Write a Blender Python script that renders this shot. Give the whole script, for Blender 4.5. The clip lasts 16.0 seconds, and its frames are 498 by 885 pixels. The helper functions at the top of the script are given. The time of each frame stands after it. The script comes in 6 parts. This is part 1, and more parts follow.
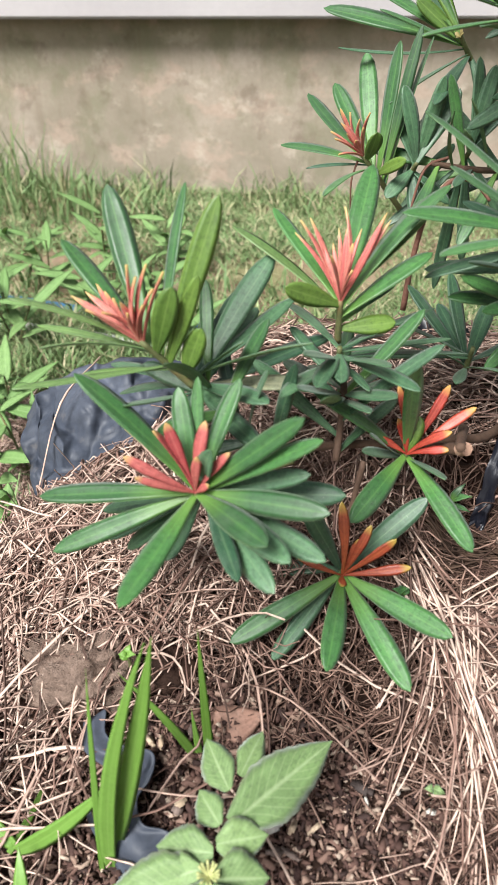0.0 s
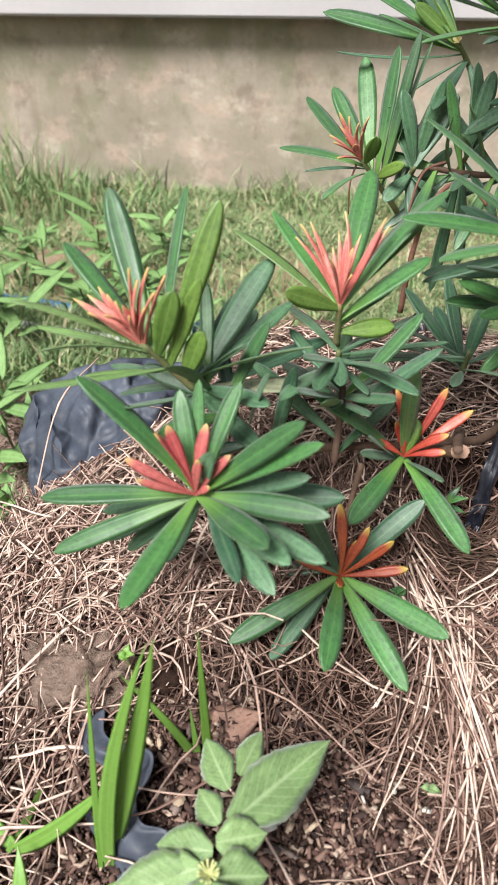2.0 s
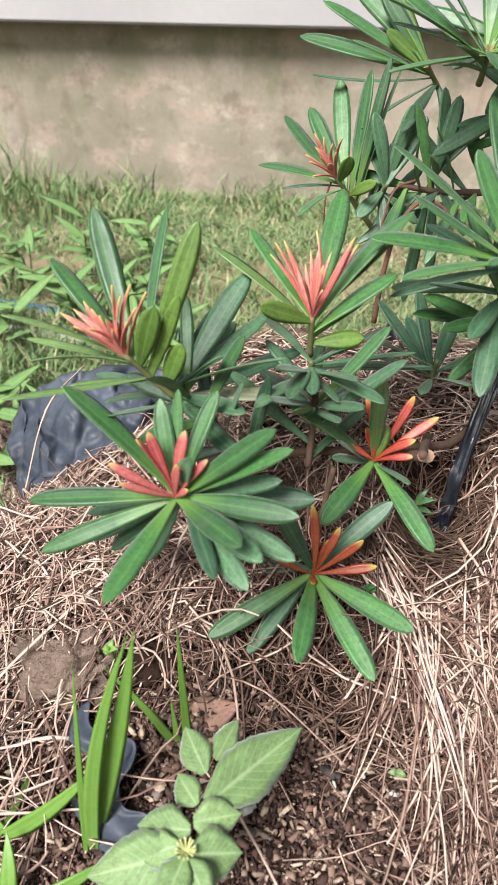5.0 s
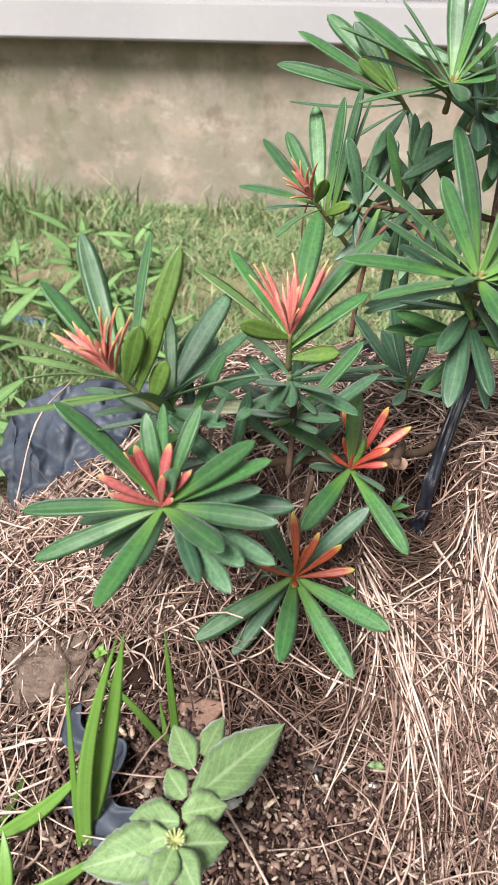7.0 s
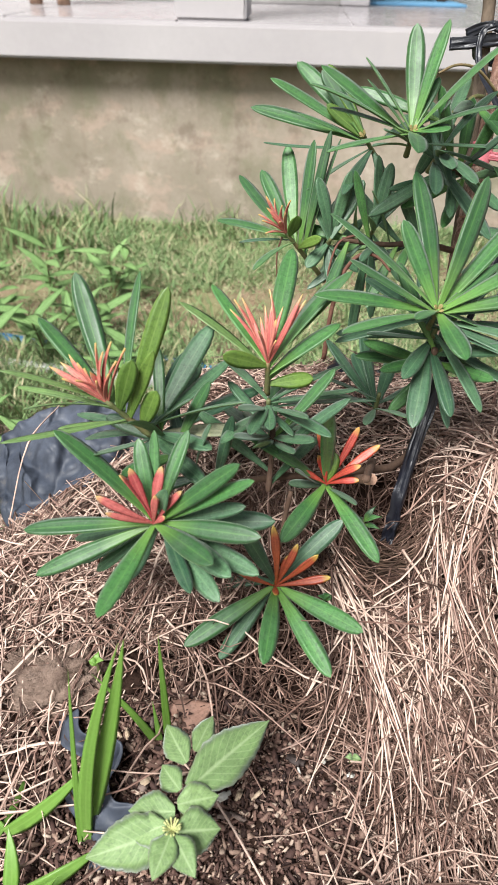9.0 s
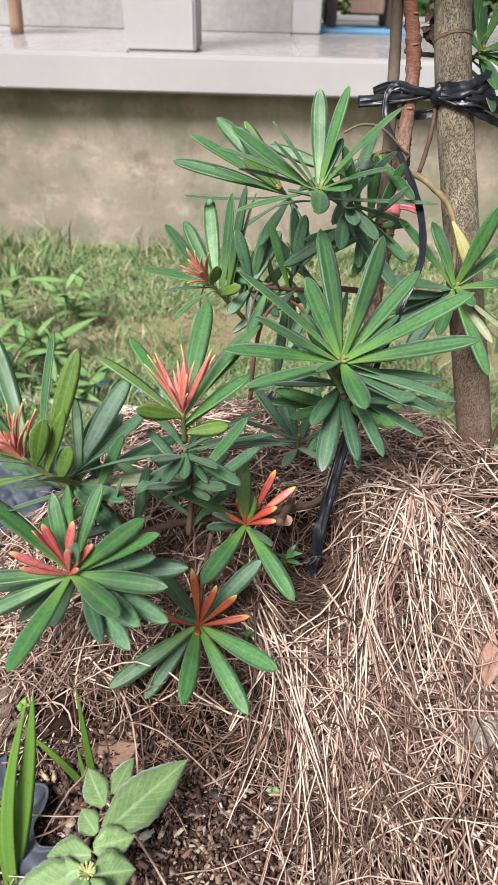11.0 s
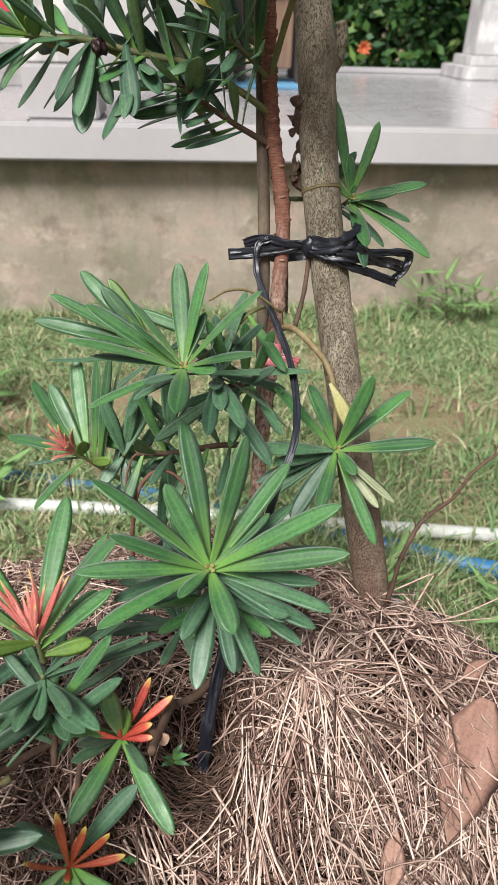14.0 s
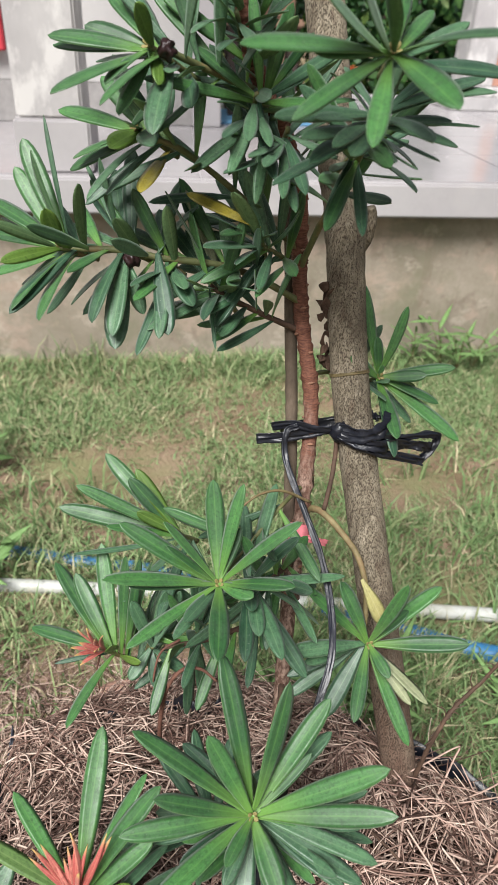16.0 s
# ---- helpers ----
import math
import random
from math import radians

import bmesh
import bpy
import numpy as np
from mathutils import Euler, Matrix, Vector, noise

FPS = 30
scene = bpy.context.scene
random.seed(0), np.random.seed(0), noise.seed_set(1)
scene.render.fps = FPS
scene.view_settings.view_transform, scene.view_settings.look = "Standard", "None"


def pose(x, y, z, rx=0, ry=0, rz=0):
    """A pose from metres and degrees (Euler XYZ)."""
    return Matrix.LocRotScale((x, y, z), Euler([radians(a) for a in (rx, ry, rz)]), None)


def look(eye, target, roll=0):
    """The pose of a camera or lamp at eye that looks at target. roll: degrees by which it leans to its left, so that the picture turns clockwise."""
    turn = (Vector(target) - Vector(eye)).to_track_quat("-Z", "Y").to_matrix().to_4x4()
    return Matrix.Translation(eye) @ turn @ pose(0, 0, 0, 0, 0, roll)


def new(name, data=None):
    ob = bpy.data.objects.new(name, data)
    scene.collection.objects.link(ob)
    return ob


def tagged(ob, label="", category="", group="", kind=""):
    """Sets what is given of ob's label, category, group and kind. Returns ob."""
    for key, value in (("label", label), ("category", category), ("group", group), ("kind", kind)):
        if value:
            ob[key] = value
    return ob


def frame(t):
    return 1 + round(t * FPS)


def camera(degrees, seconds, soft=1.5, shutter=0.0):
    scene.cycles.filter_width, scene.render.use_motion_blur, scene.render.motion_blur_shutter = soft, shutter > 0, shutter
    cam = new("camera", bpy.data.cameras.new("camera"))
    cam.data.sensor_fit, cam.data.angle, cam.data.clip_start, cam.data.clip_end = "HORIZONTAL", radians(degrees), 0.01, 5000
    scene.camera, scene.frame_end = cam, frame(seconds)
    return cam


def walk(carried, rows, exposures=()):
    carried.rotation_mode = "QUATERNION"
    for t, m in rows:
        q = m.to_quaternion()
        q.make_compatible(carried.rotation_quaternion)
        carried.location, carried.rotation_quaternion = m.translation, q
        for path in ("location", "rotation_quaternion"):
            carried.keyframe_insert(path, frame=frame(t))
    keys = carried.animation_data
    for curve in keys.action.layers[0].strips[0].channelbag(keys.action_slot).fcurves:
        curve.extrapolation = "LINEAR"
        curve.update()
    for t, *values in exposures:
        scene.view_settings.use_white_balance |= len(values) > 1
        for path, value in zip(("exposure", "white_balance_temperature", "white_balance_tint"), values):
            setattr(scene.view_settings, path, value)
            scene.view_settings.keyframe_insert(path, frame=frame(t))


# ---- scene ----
cam = camera(41.5, 16.0)
PATH = [
    (0, (0.129, 0.053, 0.816), (-0.133, 1.615, -0.406), -1.0),
    (0.5, (0.129, 0.054, 0.815), (-0.129, 1.616, -0.408), -1.0),
    (1, (0.127, 0.053, 0.817), (-0.128, 1.615, -0.406), -0.9),
    (1.5, (0.125, 0.053, 0.818), (-0.123, 1.613, -0.408), -0.6),
    (2, (0.125, 0.051, 0.82), (-0.116, 1.613, -0.405), -0.3),
    (2.5, (0.125, 0.048, 0.823), (-0.11, 1.609, -0.406), -0.2),
    (3, (0.124, 0.045, 0.824), (-0.102, 1.606, -0.406), 0.2),
    (3.5, (0.122, 0.037, 0.826), (-0.099, 1.601, -0.402), 0.3),
    (4, (0.129, 0.035, 0.83), (-0.087, 1.601, -0.395), 0.4),
    (6.5, (0.139, 0.021, 0.85), (-0.044, 1.605, -0.357), 0.5),
    (7, (0.142, 0.015, 0.855), (-0.029, 1.604, -0.346), 0.6),
    (7.5, (0.144, 0.01, 0.86), (-0.017, 1.604, -0.337), 0.8),
    (8, (0.138, 0.001, 0.864), (-0.004, 1.608, -0.318), 1.1),
    (8.2, (0.137, -0.002, 0.869), (0.001, 1.605, -0.314), 1.2),
    (10.3, (0.165, -0.027, 0.91), (0.12, 1.597, -0.256), 1.3),
    (10.5, (0.177, -0.023, 0.912), (0.126, 1.61, -0.241), 1.3),
    (11, (0.188, -0.016, 0.929), (0.168, 1.622, -0.219), 1.5),
    (11.5, (0.201, -0.012, 0.943), (0.202, 1.631, -0.198), 1.5),
    (12, (0.218, 0.005, 0.957), (0.235, 1.655, -0.174), 1.0),
    (12.5, (0.222, 0.016, 0.97), (0.259, 1.674, -0.149), 0.5),
    (13, (0.226, 0.038, 0.992), (0.287, 1.702, -0.115), 0.5),
    (13.5, (0.235, 0.075, 1.023), (0.339, 1.739, -0.083), 1.1),
    (14, (0.253, 0.106, 1.033), (0.406, 1.779, -0.053), 1.7),
    (14.5, (0.253, 0.127, 1.063), (0.418, 1.809, -0.006), 1.9),
    (15, (0.248, 0.148, 1.11), (0.427, 1.826, 0.036), 2.1),
    (15.5, (0.235, 0.181, 1.144), (0.426, 1.86, 0.074), 2.3),
    (16, (0.211, 0.222, 1.19), (0.415, 1.889, 0.104), 2.5),
]
walk(cam, [(t, look(eye, target, roll)) for t, eye, target, roll in PATH], exposures=[(0.0, 1.02), (8.0, 0.98), (11.0, 0.88), (14.0, 0.72), (16.0, 0.64)])

cam.data.dof.use_dof, cam.data.dof.focus_distance, cam.data.dof.aperture_fstop = True, 0.64, 14.0

# ---------- light: a bright overcast day ----------
world = bpy.data.worlds.new("sky")
scene.world = world
world.use_nodes = True
wn, wl = world.node_tree.nodes, world.node_tree.links
wn.clear()
w_out, w_bg = wn.new("ShaderNodeOutputWorld"), wn.new("ShaderNodeBackground")
w_sky, w_hue = wn.new("ShaderNodeTexSky"), wn.new("ShaderNodeHueSaturation")
w_sky.sky_type, w_sky.sun_disc = "NISHITA", False
w_sky.sun_elevation, w_sky.sun_rotation = radians(53), radians(209)
w_sky.dust_density, w_sky.air_density = 3.0, 1.0
w_hue.inputs["Saturation"].default_value = 0.3
w_bg.inputs["Strength"].default_value = 0.062
wl.new(w_sky.outputs[0], w_hue.inputs["Color"])
wl.new(w_hue.outputs[0], w_bg.inputs["Color"])
wl.new(w_bg.outputs[0], w_out.inputs["Surface"])
sun = new("sun", bpy.data.lights.new("sun", "SUN"))
sun.data.energy, sun.data.angle, sun.data.color = 4.1, radians(26), (1.0, 0.985, 0.96)
sun.matrix_world = look((-1.3, -2.2, 4.6), (0.2, 0.5, 0.4))


# ---------- materials ----------
def mix_colour(nt, fac, a, b, mode="MIX"):
    m = nt.nodes.new("ShaderNodeMix")
    m.data_type, m.blend_type = "RGBA", mode
    for sock, v in ((m.inputs[0], fac), (m.inputs[6], a), (m.inputs[7], b)):
        if isinstance(v, (int, float)):
            sock.default_value = v
        elif isinstance(v, tuple):
            sock.default_value = (*v, 1)
        else:
            nt.links.new(v, sock)
    return m.outputs[2]


def ramp(nt, fac, lo, hi, a=0.0, b=1.0):
    m = nt.nodes.new("ShaderNodeMapRange")
    m.inputs[1].default_value, m.inputs[2].default_value = lo, hi
    m.inputs[3].default_value, m.inputs[4].default_value = a, b
    nt.links.new(fac, m.inputs[0])
    return m.outputs[0]


def grain(nt, scale, detail=5.0, rough=0.6, stretch=(1, 1, 1), coord="Object"):
    tc, mp, n = (nt.nodes.new(k) for k in ("ShaderNodeTexCoord", "ShaderNodeMapping", "ShaderNodeTexNoise"))
    mp.inputs["Scale"].default_value = stretch
    n.inputs["Scale"].default_value, n.inputs["Detail"].default_value, n.inputs["Roughness"].default_value = scale, detail, rough
    nt.links.new(tc.outputs[coord], mp.inputs[0])
    nt.links.new(mp.outputs[0], n.inputs["Vector"])
    return n.outputs[0]


def start(name, rough=0.6, spec=0.5, metal=0.0):
    m = bpy.data.materials.new(name)
    m.use_nodes = True
    nt = m.node_tree
    b = nt.nodes["Principled BSDF"]
    b.inputs["Roughness"].default_value, b.inputs["Metallic"].default_value = rough, metal
    b.inputs["Specular IOR Level"].default_value = spec
    return m, nt, b


def relief(nt, b, height, strength=0.3, dist=0.002):
    bump = nt.nodes.new("ShaderNodeBump")
    bump.inputs["Strength"].default_value, bump.inputs["Distance"].default_value = strength, dist
    nt.links.new(height, bump.inputs["Height"])
    nt.links.new(bump.outputs[0], b.inputs["Normal"])


def surface(name, dark, light, fine=60.0, coarse=5.0, rough=0.7, spec=0.4, bump=0.3, dist=0.002, stain=None, stain_scale=2.0, stain_lo=0.5, stain_hi=0.7, stretch=(1, 1, 1), island=0.0, grainy=0.55):
    """Two scales of colour variation, an optional stain, and fine relief."""
    m, nt, b = start(name, rough, spec)
    n1, n2 = grain(nt, fine, 6, 0.65, stretch), grain(nt, coarse, 4, 0.6, stretch)
    col = mix_colour(nt, ramp(nt, n2, 0.3, 0.7), dark, light)
    col = mix_colour(nt, ramp(nt, n1, 0.3, 0.75, 0.0, grainy), col, tuple(v * 0.55 for v in dark))
    if stain:
        col = mix_colour(nt, ramp(nt, grain(nt, stain_scale, 7, 0.62, stretch), stain_lo, stain_hi, 0.0, 0.85), col, stain)
    if island:
        geo = nt.nodes.new("ShaderNodeNewGeometry")
        col = mix_colour(nt, ramp(nt, geo.outputs["Random Per Island"], 0, 1, 0, island), col, light)
    nt.links.new(col, b.inputs["Base Color"])
    nt.links.new(ramp(nt, n1, 0.2, 0.8, max(0.05, rough - 0.12), min(1, rough + 0.12)), b.inputs["Roughness"])
    relief(nt, b, n1, bump, dist)
    return m


def islands(name, stops, rough=0.7, spec=0.3, fine=90.0, bump=0.3):
    """Colour picked piece by piece from a ramp, with a fine grain."""
    m, nt, b = start(name, rough, spec)
    geo, cr = nt.nodes.new("ShaderNodeNewGeometry"), nt.nodes.new("ShaderNodeValToRGB")
    while len(cr.color_ramp.elements) < len(stops):
        cr.color_ramp.elements.new(0.5)
    for e, (p, c) in zip(cr.color_ramp.elements, stops):
        e.position, e.color = p, (*c, 1)
    nt.links.new(geo.outputs["Random Per Island"], cr.inputs[0])
    n = grain(nt, fine, 4)
    nt.links.new(mix_colour(nt, ramp(nt, n, 0.35, 0.7, 0.0, 0.45), cr.outputs[0], tuple(v * 0.45 for v in stops[0][1])), b.inputs["Base Color"])
    relief(nt, b, n, bump, 0.001)
    return m


def leaf_stuff(name, dark, light, rib, rough=0.38, nerves=0.0, foot=None, tip=None, tip_from=0.7, dust=0.0, spec=0.5, through_light=0.07, edge=None, rib_mix=0.4, coat=0.0, mottle=1.0, bloom=0.0):
    """Leaf skin: colour by leaf, paler midrib down the middle, an optional coloured tip and dusty specks."""
    m, nt, b = start(name, rough, spec)
    info, uv, sep = (nt.nodes.new(k) for k in ("ShaderNodeObjectInfo", "ShaderNodeUVMap", "ShaderNodeSeparateXYZ"))
    nt.links.new(uv.outputs[0], sep.inputs[0])
    col = mix_colour(nt, info.outputs["Random"], dark, light)
    n = grain(nt, 55, 5)
    col = mix_colour(nt, ramp(nt, n, 0.36, 0.7, 0, 0.42 * mottle), col, tuple(v * 0.6 for v in dark))
    veins = grain(nt, 22, 4, 0.6, (1, 0.1, 1), "UV")
    col = mix_colour(nt, ramp(nt, veins, 0.45, 0.72, 0, 0.28), col, light)
    col = mix_colour(nt, ramp(nt, veins, 0.52, 0.3, 0, 0.3), col, tuple(v * 0.6 for v in dark))
    col = mix_colour(nt, ramp(nt, grain(nt, 340, 4, 0.7), 0.48, 0.66, 0, 0.55 * mottle), col, tuple(v * 0.45 for v in dark))
    if foot:
        col = mix_colour(nt, ramp(nt, sep.outputs[1], 0.46, 0.0, 0, 0.75), col, foot)
    if tip:
        col = mix_colour(nt, ramp(nt, sep.outputs[1], tip_from, 1.0, 0, 0.9), col, tip)
    across = nt.nodes.new("ShaderNodeMath")
    across.operation = "SUBTRACT"
    across.inputs[1].default_value = 0.5
    nt.links.new(sep.outputs[0], across.inputs[0])
    ab = nt.nodes.new("ShaderNodeMath")
    ab.operation = "ABSOLUTE"
    nt.links.new(across.outputs[0], ab.inputs[0])
    col = mix_colour(nt, ramp(nt, ab.outputs[0], 0.055, 0.012, 0, rib_mix), col, rib)
    if nerves:
        slant = nt.nodes.new("ShaderNodeMath")
        slant.operation, slant.inputs[1].default_value = "MULTIPLY_ADD", -0.55
        nt.links.new(ab.outputs[0], slant.inputs[0])
        nt.links.new(sep.outputs[1], slant.inputs[2])
        saw = nt.nodes.new("ShaderNodeMath")
        saw.operation, saw.inputs[1].default_value = "PINGPONG", 0.05
        nt.links.new(slant.outputs[0], saw.inputs[0])
        col = mix_colour(nt, ramp(nt, saw.outputs[0], 0.012, 0.0, 0, nerves), col, rib)
    if edge:
        col = mix_colour(nt, ramp(nt, ab.outputs[0], 0.44, 0.5, 0, 0.55), col, edge)
    if dust:
        col = mix_colour(nt, ramp(nt, grain(nt, 520, 3, 0.7), 0.62, 0.7, 0, dust * 1.7), col, (0.4, 0.43, 0.36))
        col = mix_colour(nt, ramp(nt, grain(nt, 38, 5, 0.7), 0.5, 0.75, 0, dust), col, (0.3, 0.33, 0.29))
    nt.links.new(col, b.inputs["Base Color"])
    nt.links.new(ramp(nt, n, 0.3, 0.7, rough - 0.07, rough + 0.14), b.inputs["Roughness"])
    b.inputs["Coat Weight"].default_value, b.inputs["Coat Roughness"].default_value = coat, 0.5
    b.inputs["Sheen Weight"].default_value, b.inputs["Sheen Roughness"].default_value = bloom, 0.45
    b.inputs["Sheen Tint"].default_value = (0.82, 0.92, 0.86, 1)
    relief(nt, b, grain(nt, 260, 4, 0.6), 0.25, 0.0006)
    if through_light:
        out = nt.nodes["Material Output"]
        tr, mx = nt.nodes.new("ShaderNodeBsdfTranslucent"), nt.nodes.new("ShaderNodeMixShader")
        mx.inputs[0].default_value = through_light
        nt.links.new(col, tr.inputs["Color"])
        nt.links.new(b.outputs[0], mx.inputs[1])
        nt.links.new(tr.outputs[0], mx.inputs[2])
        nt.links.new(mx.outputs[0], out.inputs["Surface"])
    return m


M_MATURE = leaf_stuff("mature_leaf", (0.018, 0.07, 0.021), (0.064, 0.195, 0.048), (0.13, 0.3, 0.07), rough=0.45, dust=0.07, bloom=0.15, spec=0.5, rib_mix=0.26, foot=(0.14, 0.28, 0.04), edge=(0.19, 0.33, 0.12), coat=0.15)
M_OLD = leaf_stuff("old_leaf", (0.019, 0.068, 0.034), (0.085, 0.19, 0.088), (0.13, 0.23, 0.11), dust=0.12, bloom=0.14, rough=0.44, edge=(0.15, 0.24, 0.12), coat=0.2)
# Mature leaf made paler: the grazing sky reflection is put into its colour.
M_SKYPALE = leaf_stuff("skypale_leaf", (0.1, 0.19, 0.055), (0.17, 0.28, 0.085), (0.26, 0.37, 0.14), rough=0.42, through_light=0.12, edge=(0.27, 0.36, 0.13), coat=0.2)
M_TENDER = leaf_stuff("tender_leaf", (0.085, 0.17, 0.03), (0.15, 0.26, 0.045), (0.22, 0.34, 0.09), through_light=0.2, coat=0.3, edge=(0.28, 0.38, 0.1))
M_UNDER = leaf_stuff("leaf_underside", (0.085, 0.16, 0.065), (0.14, 0.235, 0.095), (0.2, 0.28, 0.125), rough=0.6, through_light=0.0)
M_PALE = leaf_stuff("withered_leaf", (0.26, 0.29, 0.16), (0.36, 0.38, 0.23), (0.47, 0.47, 0.31), rough=0.6, dust=0.3)
M_PINK = leaf_stuff("pink_leaf", (0.44, 0.09, 0.078), (0.62, 0.22, 0.175), (0.66, 0.33, 0.24), tip=(0.58, 0.45, 0.14), tip_from=0.82, rough=0.42, through_light=0.1, edge=(0.66, 0.42, 0.24), coat=0.3, bloom=0.1, foot=(0.42, 0.08, 0.075))
M_CRIMSON = leaf_stuff("crimson_leaf", (0.34, 0.055, 0.058), (0.5, 0.14, 0.125), (0.54, 0.2, 0.17), tip=(0.45, 0.36, 0.12), tip_from=0.88, rough=0.42, through_light=0.15)
M_ORANGE = leaf_stuff("orange_leaf", (0.42, 0.045, 0.03), (0.56, 0.1, 0.06), (0.58, 0.16, 0.09), tip=(0.58, 0.4, 0.1), tip_from=0.84, rough=0.42, through_light=0.15)
M_RUST = leaf_stuff("rust_leaf", (0.24, 0.04, 0.018), (0.36, 0.08, 0.03), (0.4, 0.13, 0.05), tip=(0.4, 0.33, 0.06), tip_from=0.84, rough=0.42, through_light=0.15)
M_WEED = leaf_stuff("weed_leaf", (0.135, 0.225, 0.08), (0.2, 0.31, 0.115), (0.32, 0.42, 0.22), rough=0.62, through_light=0.1, nerves=0.28, bloom=0.3, edge=(0.2, 0.2, 0.1), rib_mix=0.5)
M_LAWNWEED = leaf_stuff("lawn_weed_leaf", (0.16, 0.3, 0.09), (0.26, 0.43, 0.15), (0.3, 0.46, 0.2), rough=0.6, through_light=0.3)
M_BLADE = leaf_stuff("blade_leaf", (0.13, 0.27, 0.04), (0.2, 0.38, 0.075), (0.24, 0.4, 0.1), rough=0.45, through_light=0.3, mottle=0.3)
M_GREENSTEM = surface("green_stem", (0.085, 0.1, 0.038), (0.155, 0.165, 0.065), 220, 40, 0.6, bump=0.4, stain=(0.2, 0.13, 0.06), stain_scale=60)
M_TANSTEM = surface("tan_stem", (0.13, 0.1, 0.045), (0.26, 0.21, 0.1), 260, 50, 0.65, bump=0.5, stain=(0.2, 0.11, 0.06), stain_scale=90)
M_BRANCH = surface("branch_bark", (0.055, 0.032, 0.021), (0.125, 0.073, 0.048), 260, 40, 0.8, bump=0.6, dist=0.001)
M_TWIG = surface("red_twig", (0.1, 0.043, 0.029), (0.2, 0.092, 0.062), 300, 30, 0.8, bump=0.6, dist=0.001)
M_CUTWOOD = surface("cut_wood", (0.34, 0.2, 0.14), (0.5, 0.33, 0.24), 500, 80, 0.8, bump=0.4)
M_STICK = surface("weathered_stick", (0.075, 0.055, 0.038), (0.16, 0.12, 0.085), 260, 35, 0.85, bump=0.6, stretch=(1, 1, 0.25))


def stake_bark():
    """Grey brown bark, thick with short dark upright dashes, with pale worn streaks and an earthy red foot."""
    m, nt, b = start("stake_bark", 0.85, 0.3)
    slit, small = grain(nt, 820, 3, 0.55, (1, 1, 0.3)), grain(nt, 1500, 3, 0.6, (1, 1, 0.35))
    broad, streak = grain(nt, 26, 5, 0.6, (1, 1, 0.4)), grain(nt, 150, 4, 0.6, (1, 1, 0.06))
    col = mix_colour(nt, ramp(nt, broad, 0.38, 0.62), (0.135, 0.112, 0.078), (0.255, 0.217, 0.156))
    col = mix_colour(nt, ramp(nt, streak, 0.5, 0.68, 0, 0.55), col, (0.36, 0.31, 0.235))
    col = mix_colour(nt, ramp(nt, streak, 0.47, 0.32, 0, 0.5), col, (0.1, 0.066, 0.047))
    obj, sep, low = (nt.nodes.new(k) for k in ("ShaderNodeTexCoord", "ShaderNodeSeparateXYZ", "ShaderNodeMath"))
    nt.links.new(obj.outputs["Object"], sep.inputs[0])
    low.operation, low.inputs[1].default_value = "MULTIPLY_ADD", 0.3
    nt.links.new(broad, low.inputs[0])
    nt.links.new(sep.outputs[2], low.inputs[2])
    col = mix_colour(nt, ramp(nt, low.outputs[0], 0.86, 0.66, 0, 0.75), col, (0.13, 0.07, 0.05))
    col = mix_colour(nt, ramp(nt, small, 0.52, 0.66, 0, 0.55), col, (0.07, 0.048, 0.036))
    col = mix_colour(nt, ramp(nt, slit, 0.55, 0.66, 0, 0.85), col, (0.045, 0.03, 0.023))
    nt.links.new(col, b.inputs["Base Color"])
    relief(nt, b, ramp(nt, slit, 0.64, 0.5), 0.8, 0.002)
    return m


def trunk_bark():
    """Red brown bark, greyer and flaky on the old wood low down."""
    m, nt, b = start("red_bark", 0.8, 0.3)
    fine, flake, broad = grain(nt, 300, 5, 0.6, (0.55, 0.55, 2.6)), grain(nt, 260, 4, 0.6, (1, 1, 0.4)), grain(nt, 30, 4, 0.6)
    col = mix_colour(nt, ramp(nt, fine, 0.35, 0.65), (0.085, 0.034, 0.023), (0.2, 0.085, 0.055))
    obj, sep, low = (nt.nodes.new(k) for k in ("ShaderNodeTexCoord", "ShaderNodeSeparateXYZ", "ShaderNodeMath"))
    nt.links.new(obj.outputs["Object"], sep.inputs[0])
    low.operation, low.inputs[1].default_value = "MULTIPLY_ADD", 0.25
    nt.links.new(broad, low.inputs[0])
    nt.links.new(sep.outputs[2], low.inputs[2])
    old = mix_colour(nt, ramp(nt, flake, 0.42, 0.6), (0.1, 0.06, 0.045), (0.34, 0.24, 0.19))
    col = mix_colour(nt, ramp(nt, low.outputs[0], 0.98, 0.86, 0, 0.85), col, old)
    nt.links.new(col, b.inputs["Base Color"])
    relief(nt, b, flake, 0.8, 0.002)
    return m


M_TRUNK = trunk_bark()
M_STAKE = stake_bark()
M_TAPE = surface("black_plastic", (0.006, 0.007, 0.011), (0.014, 0.016, 0.026), 90, 20, 0.34, spec=0.5, bump=0.35, dist=0.002)
# Black bag plastic; its blue grey carries the reflected sky in the colour.
M_BAG = surface("sky_grey_plastic", (0.026, 0.033, 0.048), (0.08, 0.094, 0.125), 90, 16, 0.58, spec=0.35, bump=0.3, dist=0.002, stain=(0.17, 0.15, 0.13), stain_scale=30, stain_lo=0.58, stain_hi=0.8)
M_SOIL = surface("soil", (0.02, 0.011, 0.008), (0.05, 0.027, 0.019), 160, 22, 0.95, spec=0.15, bump=1.0, dist=0.004)
M_STRAW = islands("straw", [(0.0, (0.05, 0.028, 0.021)), (0.3, (0.24, 0.142, 0.112)), (0.6, (0.54, 0.38, 0.312)), (1.0, (0.78, 0.61, 0.505))], 0.6)
